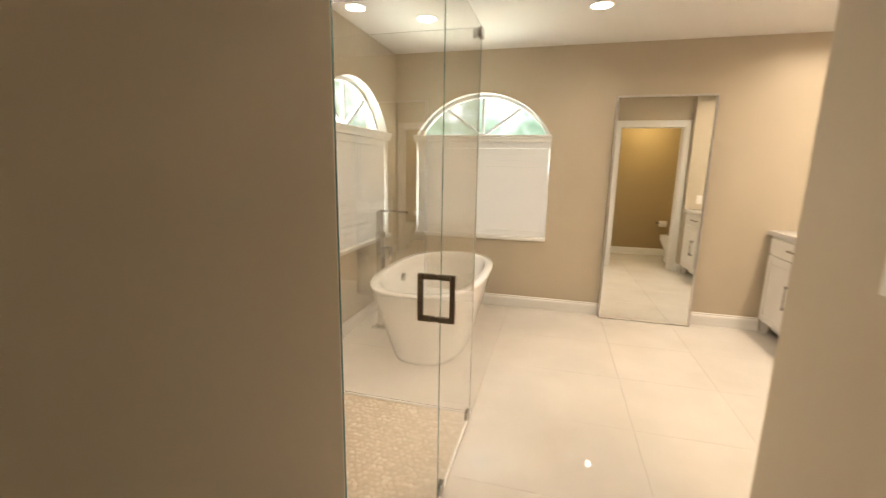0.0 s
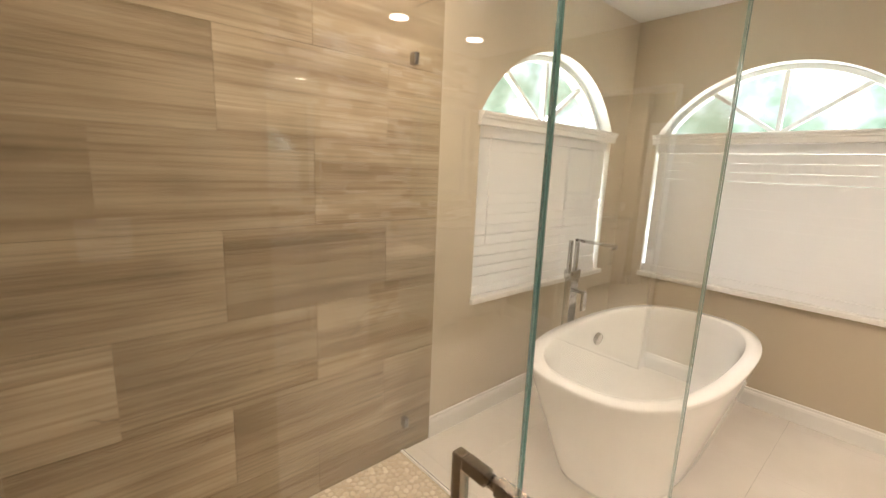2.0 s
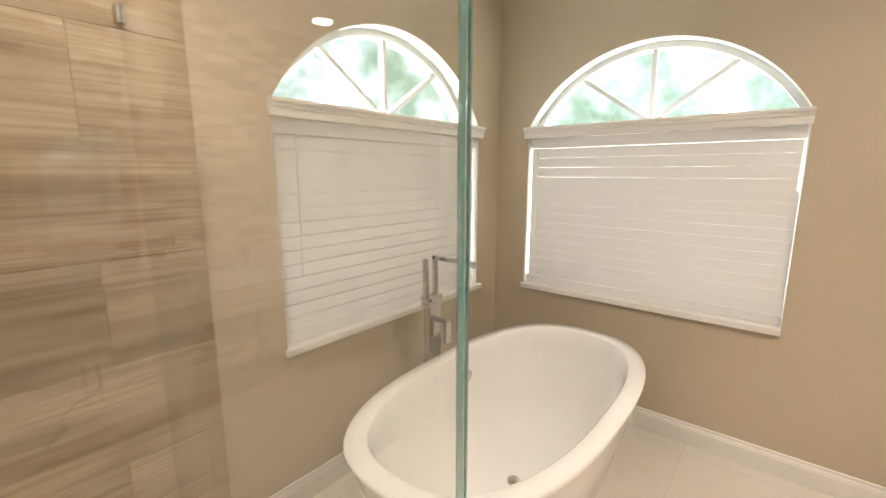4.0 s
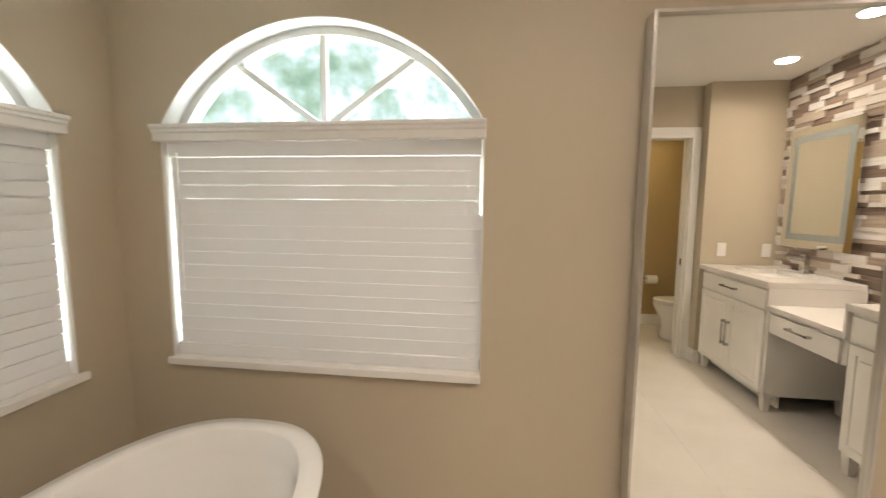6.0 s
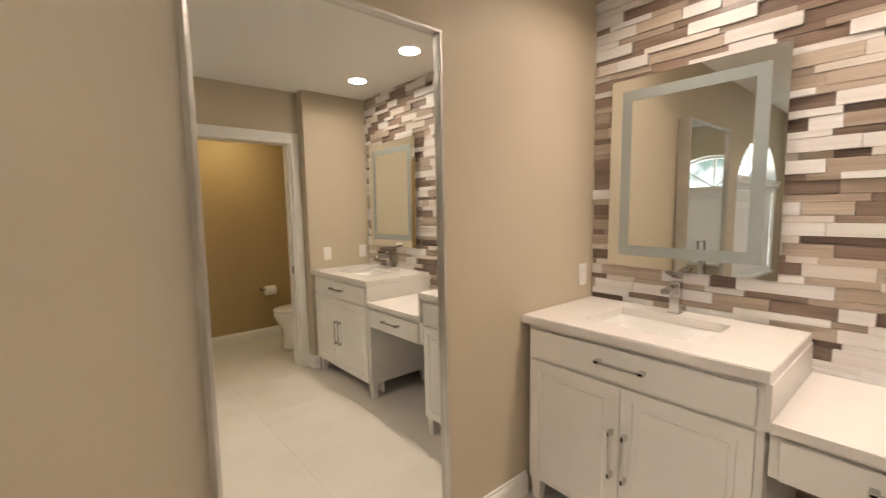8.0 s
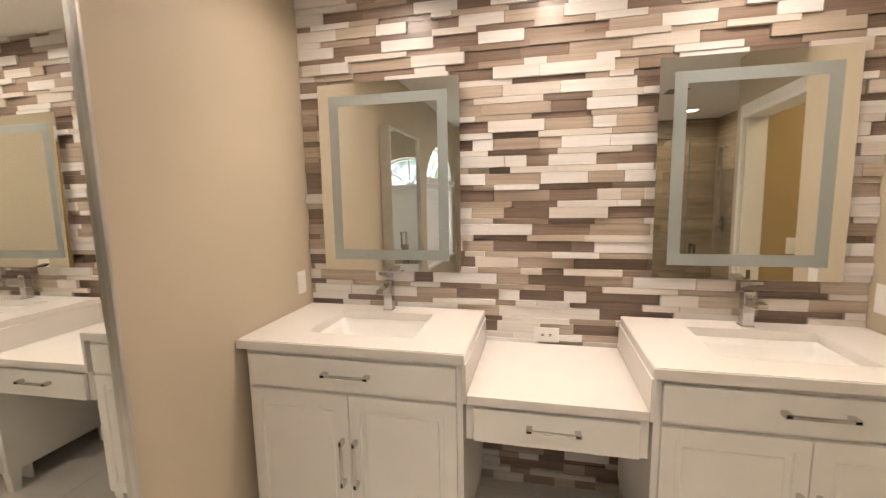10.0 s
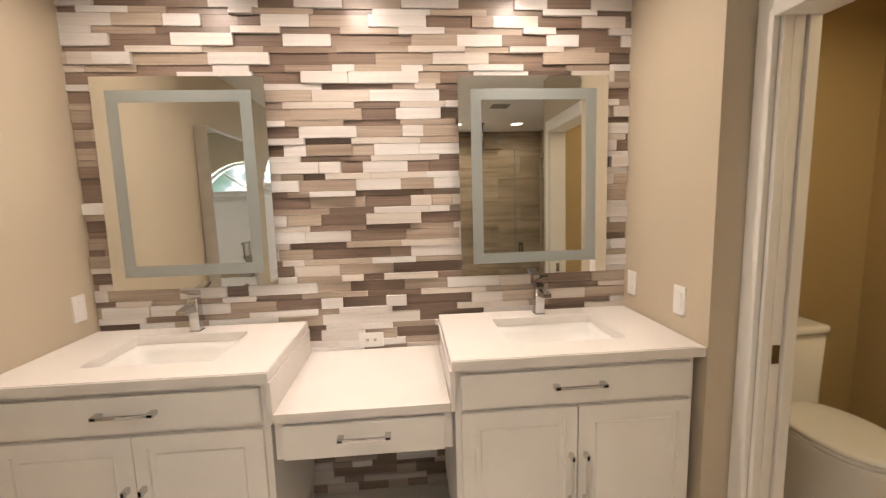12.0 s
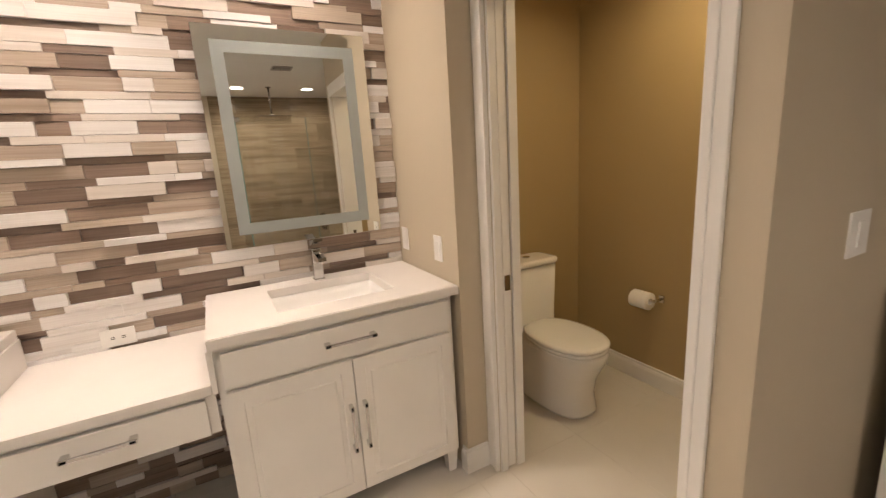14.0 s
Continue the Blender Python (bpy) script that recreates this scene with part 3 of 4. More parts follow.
# ---- ceiling fixtures ----
def downlight(x, y, watts=LAMP_WATTS, color=LAMP_COLOR, beam=0.0):
    """beam: the share of the light that leaves in the lens's narrow cone."""
    dl = root("downlight", x, y, H, "round recessed white ceiling downlight, lit", "ceiling light", "recessed ceiling lights")
    rings = [oval(x, y, H - dz, r, r, 2, 32) for r, dz in ((0.088, 0.0), (0.088, 0.004), (0.080, 0.007), (0.070, 0.004), (0.068, 0.001))]
    part("trim_ring", loft(rings, False, False), trim_paint, dl, smooth=True)
    part("diffuser", loft([oval(x, y, H - 0.001, 0.069, 0.069, 2, 32), oval(x, y, H - 0.003, 0.069, 0.069, 2, 32)]), lamp_glow, dl, "glowing diffuser")
    for share, spread, drop in ((1 - beam, 158, 0.012), (beam, 84, 0.013)):
        if share:
            ld = bpy.data.lights.new("downlight_lamp", "AREA")
            ld.shape, ld.size, ld.energy, ld.color, ld.spread = "DISK", 0.13, watts * share, color, radians(spread)
            lo = new("downlight_lamp", ld)
            lo.parent = dl
            lo.location = (0, 0, -drop)
    return dl


for x, y in ((3.62, -0.50), (3.65, -1.25), (3.69, -2.02)):
    downlight(x, y, 6.3, beam=0.22)
downlight(2.27, -1.26, 6.0, beam=0.25)
downlight(1.85, -0.935, 4.2, beam=0.25)
for x, y in ((0.55, -2.14), (0.55, -2.93)):
    downlight(x, y, 5.4)
downlight(3.1, -3.40, 7.6, (1.0, 0.79, 0.45))
# unseen fixture, added to give the adjoining room a faint light
downlight(1.85, -5.3, 0.5)

vent = root("ceiling_vent", 1.50, -2.49, H, "grey rectangular air vent in the ceiling", "air vent")
part("frame", ring_slab(1.42, 1.58, -2.585, -2.395, 1.438, 1.562, -2.567, -2.413, H - 0.008, H), grey_grille, vent)
# no hole is cut: a dark sheet gives the shade behind the slats
part("duct_shade", box(1.438, 1.562, -2.567, -2.413, H - 0.0008, H - 0.0002), dark_slot, vent, "thin dark sheet for the shade above the grille")
for i in range(7):
    y = -2.563 + i * 0.021
    sm = bmesh.new()
    add_hexa(sm, [(1.438, y, H - 0.007), (1.438, y + 0.002, H - 0.007), (1.438, y + 0.012, H - 0.002), (1.438, y + 0.010, H - 0.002)], (0.124, 0, 0))
    part("slat", fix(sm), grey_grille, vent)


# ---- shower ----
def glass_panel(name, x0, x1, y0, y1, z0, z1, label, edges=()):
    g = root(name, (x0 + x1) / 2, (y0 + y1) / 2, z0, label, "shower glass", "shower enclosure panels")
    p = part("glass", box(x0, x1, y0, y1, z0, z1, 0.0006, 1), clear_glass, g)
    p.visible_shadow = False
    for e in edges:
        q = part("polished_edge", box(*e, z0, z1 - 0.002), edge_glass, p, "green polished glass edge")
        q.visible_shadow = False
    return g


GT = 0.012
TOPZ = 2.07
XW, XE, YN = GLASS_E - GT / 2, GLASS_E + GT / 2, GLASS_N + GT / 2
north_panel = glass_panel("shower_glass_panel", 0.004, XW - 0.003, GLASS_N - GT / 2, YN, 0.012, TOPZ, "clear frameless fixed glass panel of the shower", ((XW - 0.003, XW - 0.001, GLASS_N - GT / 2, YN),))
side_panel = glass_panel("shower_glass_panel", XW, XE, -2.710, YN, 0.012, TOPZ, "narrow clear fixed glass panel beside the shower door", ((XW, XE, -2.712, -2.710), (XW, XE, YN, YN + 0.002)))
door_g = glass_panel("shower_door", XW, XE, SHOWER_SE + 0.004, -2.717, 0.015, TOPZ, "clear frameless glass shower door with a square pull", ((XW, XE, -2.717, -2.7155), (XW, XE, SHOWER_SE + 0.002, SHOWER_SE + 0.004)))


def pull_loop(parent, y, z0, z1, reach, bar, side):
    x0 = GLASS_E + side * GT / 2
    x1 = x0 + side * reach
    b = bar / 2
    bm = bmesh.new()
    add_box(bm, min(x1, x1 - side * bar), max(x1, x1 - side * bar), y - b, y + b, z0, z1, 0.003)
    for z in (z0, z1 - bar):
        add_box(bm, min(x0 + side * 0.006, x1 - side * bar), max(x0 + side * 0.006, x1 - side * bar), y - b, y + b, z, z + bar, 0.002)
        add_tube(bm, (x0, y, z + b), (x0 + side * 0.008, y, z + b), 0.010, 16)
    part("pull_handle", bm, dark_metal, parent, "dark nickel square pull handle")


pull_loop(door_g, -2.775, 0.834, 1.016, 0.070, 0.020, 1)
pull_loop(door_g, -2.775, 0.834, 1.016, 0.070, 0.020, -1)
for z in (0.172, 1.868):
    bm = box(0.001, 0.045, GLASS_N - 0.015, GLASS_N - 0.0055, z - 0.025, z + 0.025, 0.002)
    add_box(bm, 0.001, 0.045, GLASS_N + 0.0055, GLASS_N + 0.015, z - 0.025, z + 0.025, 0.002)
    part("wall_clamp", bm, satin, north_panel, "satin nickel glass clamp")
for z in (2.04,):
    bm = box(GLASS_E - 0.045, GLASS_E - 0.007, GLASS_N - 0.016, GLASS_N - 0.006, z - 0.022, z + 0.022, 0.002)
    add_box(bm, GLASS_E + 0.006, GLASS_E + 0.016, GLASS_N - 0.045, GLASS_N + 0.016, z - 0.022, z + 0.022, 0.002)
    part("corner_clamp", bm, satin, side_panel)
bm = box(GLASS_E - 0.016, GLASS_E - 0.006, -2.12, -2.07, 0.013, 0.06, 0.002)
add_box(bm, GLASS_E + 0.006, GLASS_E + 0.016, -2.12, -2.07, 0.013, 0.06, 0.002)
part("floor_clamp", bm, satin, side_panel)
bm = box(GLASS_E - 0.016, GLASS_E - 0.006, -2.69, -2.64, 0.013, 0.06, 0.002)
add_box(bm, GLASS_E + 0.006, GLASS_E + 0.016, -2.69, -2.64, 0.013, 0.06, 0.002)
part("floor_clamp", bm, satin, side_panel)
for z in (0.30, 1.85):
    bm = box(GLASS_E - 0.018, GLASS_E - 0.006, SHOWER_SE + 0.001, SHOWER_SE + 0.075, z - 0.045, z + 0.045, 0.003)
    add_box(bm, GLASS_E + 0.006, GLASS_E + 0.018, SHOWER_SE + 0.001, SHOWER_SE + 0.075, z - 0.045, z + 0.045, 0.003)
    part("hinge", bm, satin, door_g, "satin nickel wall hinge")
structure("shower_curb_strip", box(0.0, GLASS_E + 0.012, GLASS_N - 0.012, GLASS_N + 0.012, -0.003, 0.011, 0.002), trim_paint, "flat pale stone threshold strip", "threshold")
structure("shower_curb_strip", box(GLASS_E - 0.012, GLASS_E + 0.012, SHOWER_SE, GLASS_N - 0.012, -0.003, 0.0105, 0.002), trim_paint, "flat pale stone threshold strip", "threshold")
structure("stone_jamb", box(1.207, 1.233, -3.511, SHOWER_SE - 0.002, 0, H, 0.004), plain("honed_beige_stone", (0.78, 0.71, 0.60), 0.16, vary=0.06, scale=8, relief=0.03), "pale honed stone edge beside the shower door", "trim")

rain = root("rain_shower_head", 0.62, -2.47, 2.135, "square chrome rain shower head hung from the ceiling", "shower head")
part("plate", box(0.43, 0.81, -2.66, -2.28, 2.135, 2.147, 0.004), dark_metal, rain)
part("drop_pipe", tube((0.62, -2.47, 2.145), (0.62, -2.47, H - 0.006), 0.011), chrome, rain, smooth=True)
part("ceiling_rose", tube((0.62, -2.47, H - 0.008), (0.62, -2.47, H), 0.032, 24), chrome, rain)
part("swivel", tube((0.62, -2.47, 2.145), (0.62, -2.47, 2.185), 0.02, 18), chrome, rain, smooth=True)

PX, PLUMB_Y = 0.25, SHOWER_S - 0.017
mixer = root("shower_mixer", PX, PLUMB_Y, 1.08, "chrome shower mixer with hand shower and coiled hose", "shower mixer")
part("wall_plate", box(PX - 0.045, PX + 0.045, PLUMB_Y, PLUMB_Y + 0.006, 1.08, 1.27, 0.002), satin, mixer)
kn = tube((PX, PLUMB_Y + 0.004, 1.217), (PX, PLUMB_Y + 0.050, 1.217), 0.013, 20)
add_tube(kn, (PX, PLUMB_Y + 0.030, 1.217), (PX, PLUMB_Y + 0.034, 1.217), 0.019, 20)
part("knob", kn, chrome, mixer, smooth=True)
kn = tube((PX, PLUMB_Y + 0.004, 1.140), (PX, PLUMB_Y + 0.030, 1.140), 0.020, 20)
add_tube(kn, (PX, PLUMB_Y + 0.028, 1.142), (PX, PLUMB_Y + 0.060, 1.136), 0.013, 18, 0.017)
part("knob", kn, chrome, mixer, smooth=True)
part("lever", box(PX - 0.007, PX + 0.007, PLUMB_Y + 0.042, PLUMB_Y + 0.050, 1.145, 1.218, 0.002), chrome, mixer)
part("slide_bar", tube((PX + 0.02, PLUMB_Y + 0.055, 1.52), (PX + 0.02, PLUMB_Y + 0.055, 2.14), 0.009), chrome, mixer, smooth=True)
for z in (1.56, 2.10):
    part("bar_bracket", tube((PX + 0.02, PLUMB_Y, z), (PX + 0.02, PLUMB_Y + 0.058, z), 0.010), chrome, mixer, smooth=True)
part("hand_shower", box(PX + 0.006, PX + 0.034, PLUMB_Y + 0.066, PLUMB_Y + 0.088, 1.88, 2.10, 0.007), chrome, mixer)
sweep([(PX + 0.02, PLUMB_Y + 0.076, 1.88), (PX + 0.015, PLUMB_Y + 0.034, 1.80), (PX + 0.01, PLUMB_Y + 0.036, 1.68), (PX + 0.005, PLUMB_Y + 0.042, 1.52), (PX, PLUMB_Y + 0.049, 1.36), (PX, PLUMB_Y + 0.047, 1.24), (PX, PLUMB_Y + 0.045, 1.222)], 0.0065, "hose", chrome, mixer, "coiled chrome hose")


# ---- bath ----
TX, TY = 0.734, -0.972
tub = root("bathtub", TX, TY, 0, "white oval freestanding bathtub with a flat rim", "bathtub")
shell = [(0.275, 0.545, 0.0), (0.284, 0.558, 0.03), (0.318, 0.60, 0.15), (0.362, 0.665, 0.32), (0.400, 0.725, 0.47), (0.417, 0.752, 0.555), (0.421, 0.760, 0.573), (0.417, 0.756, 0.579),
         (0.358, 0.692, 0.580), (0.351, 0.685, 0.574), (0.343, 0.672, 0.50), (0.327, 0.645, 0.38), (0.305, 0.60, 0.24), (0.265, 0.54, 0.15), (0.18, 0.42, 0.115), (0.05, 0.15, 0.108)]
rings = [oval(TX, TY, z, hx * 1.02, hy * 1.022, 2.6 if k < 12 else 2.3, 72) for k, (hx, hy, z) in enumerate(shell)]
part("shell", loft(rings), acrylic, tub, smooth=True)
bm = tube((TX - 0.345, TY + 0.09, 0.462), (TX - 0.322, TY + 0.09, 0.458), 0.037, 28)
part("overflow_cover", bm, chrome, tub, "round chrome overflow cover")
part("drain", tube((TX, TY, 0.108), (TX, TY, 0.116), 0.03, 24), chrome, tub)

FX, FY = 0.20, -0.90
tf = root("tub_filler", FX, FY, 0, "floor-standing chrome tub filler with hand shower", "bath tap")
part("floor_plate", box(FX - 0.06, FX + 0.06, FY - 0.085, FY + 0.085, 0, 0.012, 0.004), chrome, tf)
part("column", box(FX - 0.022, FX + 0.022, FY - 0.042, FY + 0.042, 0.012, 0.80, 0.004), chrome, tf)
part("body", box(FX - 0.026, FX + 0.026, FY - 0.055, FY + 0.050, 0.79, 0.845, 0.004), chrome, tf)
part("riser", box(FX - 0.011, FX + 0.011, FY + 0.012, FY + 0.034, 0.84, 1.034, 0.003), chrome, tf)
part("spout", box(FX - 0.013, FX + 0.245, FY + 0.012, FY + 0.034, 1.016, 1.034, 0.003), chrome, tf)
part("outlet", box(FX + 0.222, FX + 0.244, FY + 0.012, FY + 0.034, 1.004, 1.016, 0.002), chrome, tf)
part("hand_shower", box(FX - 0.010, FX + 0.012, FY - 0.060, FY - 0.038, 0.80, 1.03, 0.004), chrome, tf, "slim chrome hand shower")
part("cradle", box(FX - 0.016, FX + 0.026, FY - 0.066, FY - 0.032, 0.815, 0.835, 0.003), chrome, tf)
lv = part("lever", box(FX + 0.02, FX + 0.085, FY + 0.012, FY + 0.034, 0.70, 0.722, 0.003), chrome, tf)
part("lever_grip", box(FX + 0.07, FX + 0.088, FY + 0.002, FY + 0.044, 0.60, 0.715, 0.004), chrome, lv)


# ---- leaning mirror ----
def leaning_mirror():
    x0, x1, length = 2.104, 2.893, 2.034
    lean, turn = radians(0.415), radians(0.33)
    lm = new("floor_mirror")
    lm.empty_display_size = 0.05
    tagged(lm, "tall floor mirror in a thin silver frame leaning on the wall", "mirror")
    fw, fd = 0.012, 0.085
    frame_bm = bmesh.new()
    for xa, xb, za, zb in ((x0, x0 + fw, 0, length), (x1 - fw, x1, 0, length), (x0 + fw, x1 - fw, 0, fw), (x0 + fw, x1 - fw, length - fw, length)):
        add_box(frame_bm, xa - x0, xb - x0, 0, fd, za, zb, 0.003)
    f = part("frame", frame_bm, silver_frame, lm, "thin brushed silver frame")
    g = part("mirror_glass", box(fw - 0.002, x1 - x0 - fw + 0.002, 0.020, 0.024, fw - 0.002, length - fw + 0.002), mirror_silver, lm)
    part("backing", box(fw - 0.001, x1 - x0 - fw + 0.001, 0.026, 0.080, fw - 0.001, length - fw + 0.001), dark_slot, lm)
    lm.matrix_basis = Matrix.Translation((x0, -0.108, 0.0)) @ Matrix.Rotation(turn, 4, "Z") @ Matrix.Rotation(-lean, 4, "X")


leaning_mirror()


# ---- vanity ----
FRONT = 3.462


def bar_pull(parent, p, along, length):
    """A flat chrome bar pull on a front at x = FRONT - 0.02."""
    x = FRONT - 0.020
    y, z = p
    bm = bmesh.new()
    h = length / 2
    if along == "y":
        add_box(bm, x - 0.034, x - 0.025, y - h, y + h, z - 0.006, z + 0.006, 0.002)
        for s in (-1, 1):
            add_box(bm, x - 0.034, x, y + s * (h - 0.012) - 0.011, y + s * (h - 0.012) + 0.011, z - 0.008, z + 0.008, 0.003)
    else:
        add_box(bm, x - 0.034, x - 0.025, y - 0.006, y + 0.006, z - h, z + h, 0.002)
        for s in (-1, 1):
            add_box(bm, x - 0.034, x, y - 0.008, y + 0.008, z + s * (h - 0.012) - 0.011, z + s * (h - 0.012) + 0.011, 0.003)
    part("pull", bm, chrome, parent, "chrome bar pull")


def vanity_cabinet(y0, y1):
    """y0 < y1."""
    mid = (y0 + y1) / 2
    c = root("vanity_cabinet", 3.74, mid, 0, "white shaker vanity cabinet with one drawer and two doors", "cabinet", "vanity cabinets")
    bm = ring_slab(FRONT + 0.001, 4.02, y0, y1, FRONT + 0.02, 4.0, y0 + 0.018, y1 - 0.018, 0.135, 0.871)
    part("carcass", bm, cabinet_paint, c)
    part("bottom_board", box(FRONT + 0.001, 4.02, y0, y1, 0.115, 0.1345), cabinet_paint, c)
    dr = part("drawer_front", box(FRONT - 0.020, FRONT, y0 + 0.022, y1 - 0.022, 0.722, 0.852, 0.003), cabinet_paint, c)
    bar_pull(dr, (mid, 0.795), "y", 0.20)
    for ya, yb, hy in ((y0 + 0.022, mid - 0.002, mid - 0.028), (mid + 0.002, y1 - 0.022, mid + 0.028)):
        d = part("door", panel_bm(FRONT - 0.020, (ya, 0.130), (yb, 0.706), 0.062, 0.020, 0.007), cabinet_paint, c)
        bar_pull(d, (hy, 0.43), "z", 0.20)
    for yy in (y0 + 0.03, y1 - 0.03):
        for xx in (FRONT + 0.035, 3.98):
            rings = [[(xx - r, yy - r, z), (xx + r, yy - r, z), (xx + r, yy + r, z), (xx - r, yy + r, z)] for r, z in ((0.019, 0.0), (0.027, 0.115))]
            part("leg", loft(rings), cabinet_paint, c)
    part("toe_board", box(3.56, 3.575, y0 + 0.01, y1 - 0.01, 0.03, 0.115), cabinet_paint, c)
    return c


C1 = (-0.953, -0.003)
C2 = (-2.535, -1.585)
vanity_cabinet(C1[0] + 0.012, C1[1] - 0.025)
vanity_cabinet(C2[0] + 0.025, C2[1] - 0.012)


def worktop(y0, y1, hole):
    w = tagged(part("worktop", ring_slab(3.438, 4.034, y0, y1, *hole, COUNTER - 0.038, COUNTER), quartz), "white quartz worktop with a sink cut-out", "worktop", "vanity worktops")
    part("front_edge", box(3.4315, 3.4375, y0 + 0.0005, y1 - 0.0005, COUNTER - 0.0385, COUNTER - 0.0015, 0.0015), quartz, w)
    return w


HOLES = ((3.575, 3.915, -0.715, -0.245), (3.575, 3.915, -2.302, -1.828))
worktop(*C1, HOLES[0])
worktop(*C2, HOLES[1])
for y0, y1 in ((C1[0] - 0.006, C1[0] + 0.012), (C2[1] - 0.012, C2[1] + 0.006)):
    tagged(part("side_splash", box(3.436, 4.034, y0, y1, 0.722, COUNTER - 0.0385, 0.001, 1), quartz), "white quartz side facing between worktops", "splash")


def basin(hole):
    x0, x1, y0, y1 = hole
    cx, cy, hx, hy = (x0 + x1) / 2, (y0 + y1) / 2, (x1 - x0) / 2, (y1 - y0) / 2
    b = root("sink", cx, cy, COUNTER - 0.16, "white rectangular undermount sink", "sink", "vanity sinks")
    rings = [oval(cx, cy, z, hx + a, hy + a, n, 48) for a, z, n in ((0.012, COUNTER - 0.039, 14), (0.0, COUNTER - 0.041, 14), (-0.006, COUNTER - 0.07, 12), (-0.02, COUNTER - 0.135, 8), (-0.045, COUNTER - 0.155, 6), (-0.13, COUNTER - 0.162, 3))]
    part("bowl", loft(rings, False, True), porcelain, b, smooth=True)
    part("drain", tube((cx, cy, COUNTER - 0.163), (cx, cy, COUNTER - 0.157), 0.024, 20), chrome, b, "round chrome drain")


for hole in HOLES:
    basin(hole)


def basin_tap(y):
    x = 3.968
    t = root("basin_tap", x, y, COUNTER, "square chrome single-lever basin tap", "tap", "basin taps")
    part("body", box(x - 0.022, x + 0.022, y - 0.022, y + 0.022, COUNTER, COUNTER + 0.152, 0.004), chrome, t)
    bm = bmesh.new()
    add_hexa(bm, [(x - 0.015, y - 0.018, COUNTER + 0.091), (x - 0.125, y - 0.018, COUNTER + 0.107), (x - 0.125, y - 0.018, COUNTER + 0.124), (x - 0.015, y - 0.018, COUNTER + 0.137)], (0, 0.036, 0))
    part("spout", fix(bm), chrome, t)
    bm = bmesh.new()
    add_hexa(bm, [(x + 0.022, y - 0.02, COUNTER + 0.159), (x - 0.075, y - 0.02, COUNTER + 0.193), (x - 0.075, y - 0.02, COUNTER + 0.205), (x + 0.022, y - 0.02, COUNTER + 0.185)], (0, 0.04, 0))
    part("lever", fix(bm), chrome, t)
    part("base_ring", box(x - 0.026, x + 0.026, y - 0.026, y + 0.026, COUNTER, COUNTER + 0.005, 0.002), chrome, t)


basin_tap(-0.475)
basin_tap(-2.07)

desk = root("makeup_desk", 3.74, -1.27, 0.58, "low white makeup desk with one drawer between the cabinets", "desk")
part("desk_top", box(3.436, 4.034, C2[1] + 0.007, C1[0] - 0.007, 0.722, 0.757, 0.003), quartz, desk, "white quartz top")
part("apron", box(FRONT + 0.002, FRONT + 0.02, C2[1] + 0.0, C1[0] - 0.0, 0.572, 0.721), cabinet_paint, desk)
dr = part("drawer_front", box(FRONT - 0.020, FRONT, C2[1] + 0.03, C1[0] - 0.03, 0.578, 0.705, 0.003), cabinet_paint, desk)
bar_pull(dr, ((C1[0] + C2[1]) / 2, 0.655), "y", 0.19)


def lit_mirror(y0, y1, tilt, yaw):
    z0, z1 = 1.105, 2.035
    m = root("vanity_mirror", 3.996, (y0 + y1) / 2, z0, "rectangular vanity mirror with a frosted light band", "mirror", "vanity mirrors")
    part("backing", box(4.002, 4.016, y0 + 0.03, y1 - 0.03, z0 + 0.03, z1 - 0.03), silver_frame, m)
    part("mirror_glass", box(3.996, 4.001, y0, y1, z0, z1), mirror_silver, m)
    e, w = 0.058, 0.05
    bm = bmesh.new()
    ya, yb, za, zb = y0 + e, y1 - e, z0 + e, z1 - e
    corners = [[bm.verts.new((xx, *p)) for p in ring] for xx in (3.9948, 3.9958) for ring in (((ya, za), (yb, za), (yb, zb), (ya, zb)), ((ya + w, za + w), (yb - w, za + w), (yb - w, zb - w), (ya + w, zb - w)))]
    fo, fi, bo, bi = corners
    for i in range(4):
        k = (i + 1) % 4
        for q in ((fo[i], fo[k], fi[k], fi[i]), (bo[k], bo[i], bi[i], bi[k]), (fo[k], fo[i], bo[i], bo[k]), (fi[i], fi[k], bi[k], bi[i])):
            bm.faces.new(q)
    part("frosted_band", fix(bm), frosted, m, "grey-green frosted light band")
    m.rotation_euler = (0, radians(tilt), radians(yaw))


lit_mirror(-0.842, -0.118, 0.5, -0.2)
lit_mirror(-2.418, -1.700, 0.9, 0.3)


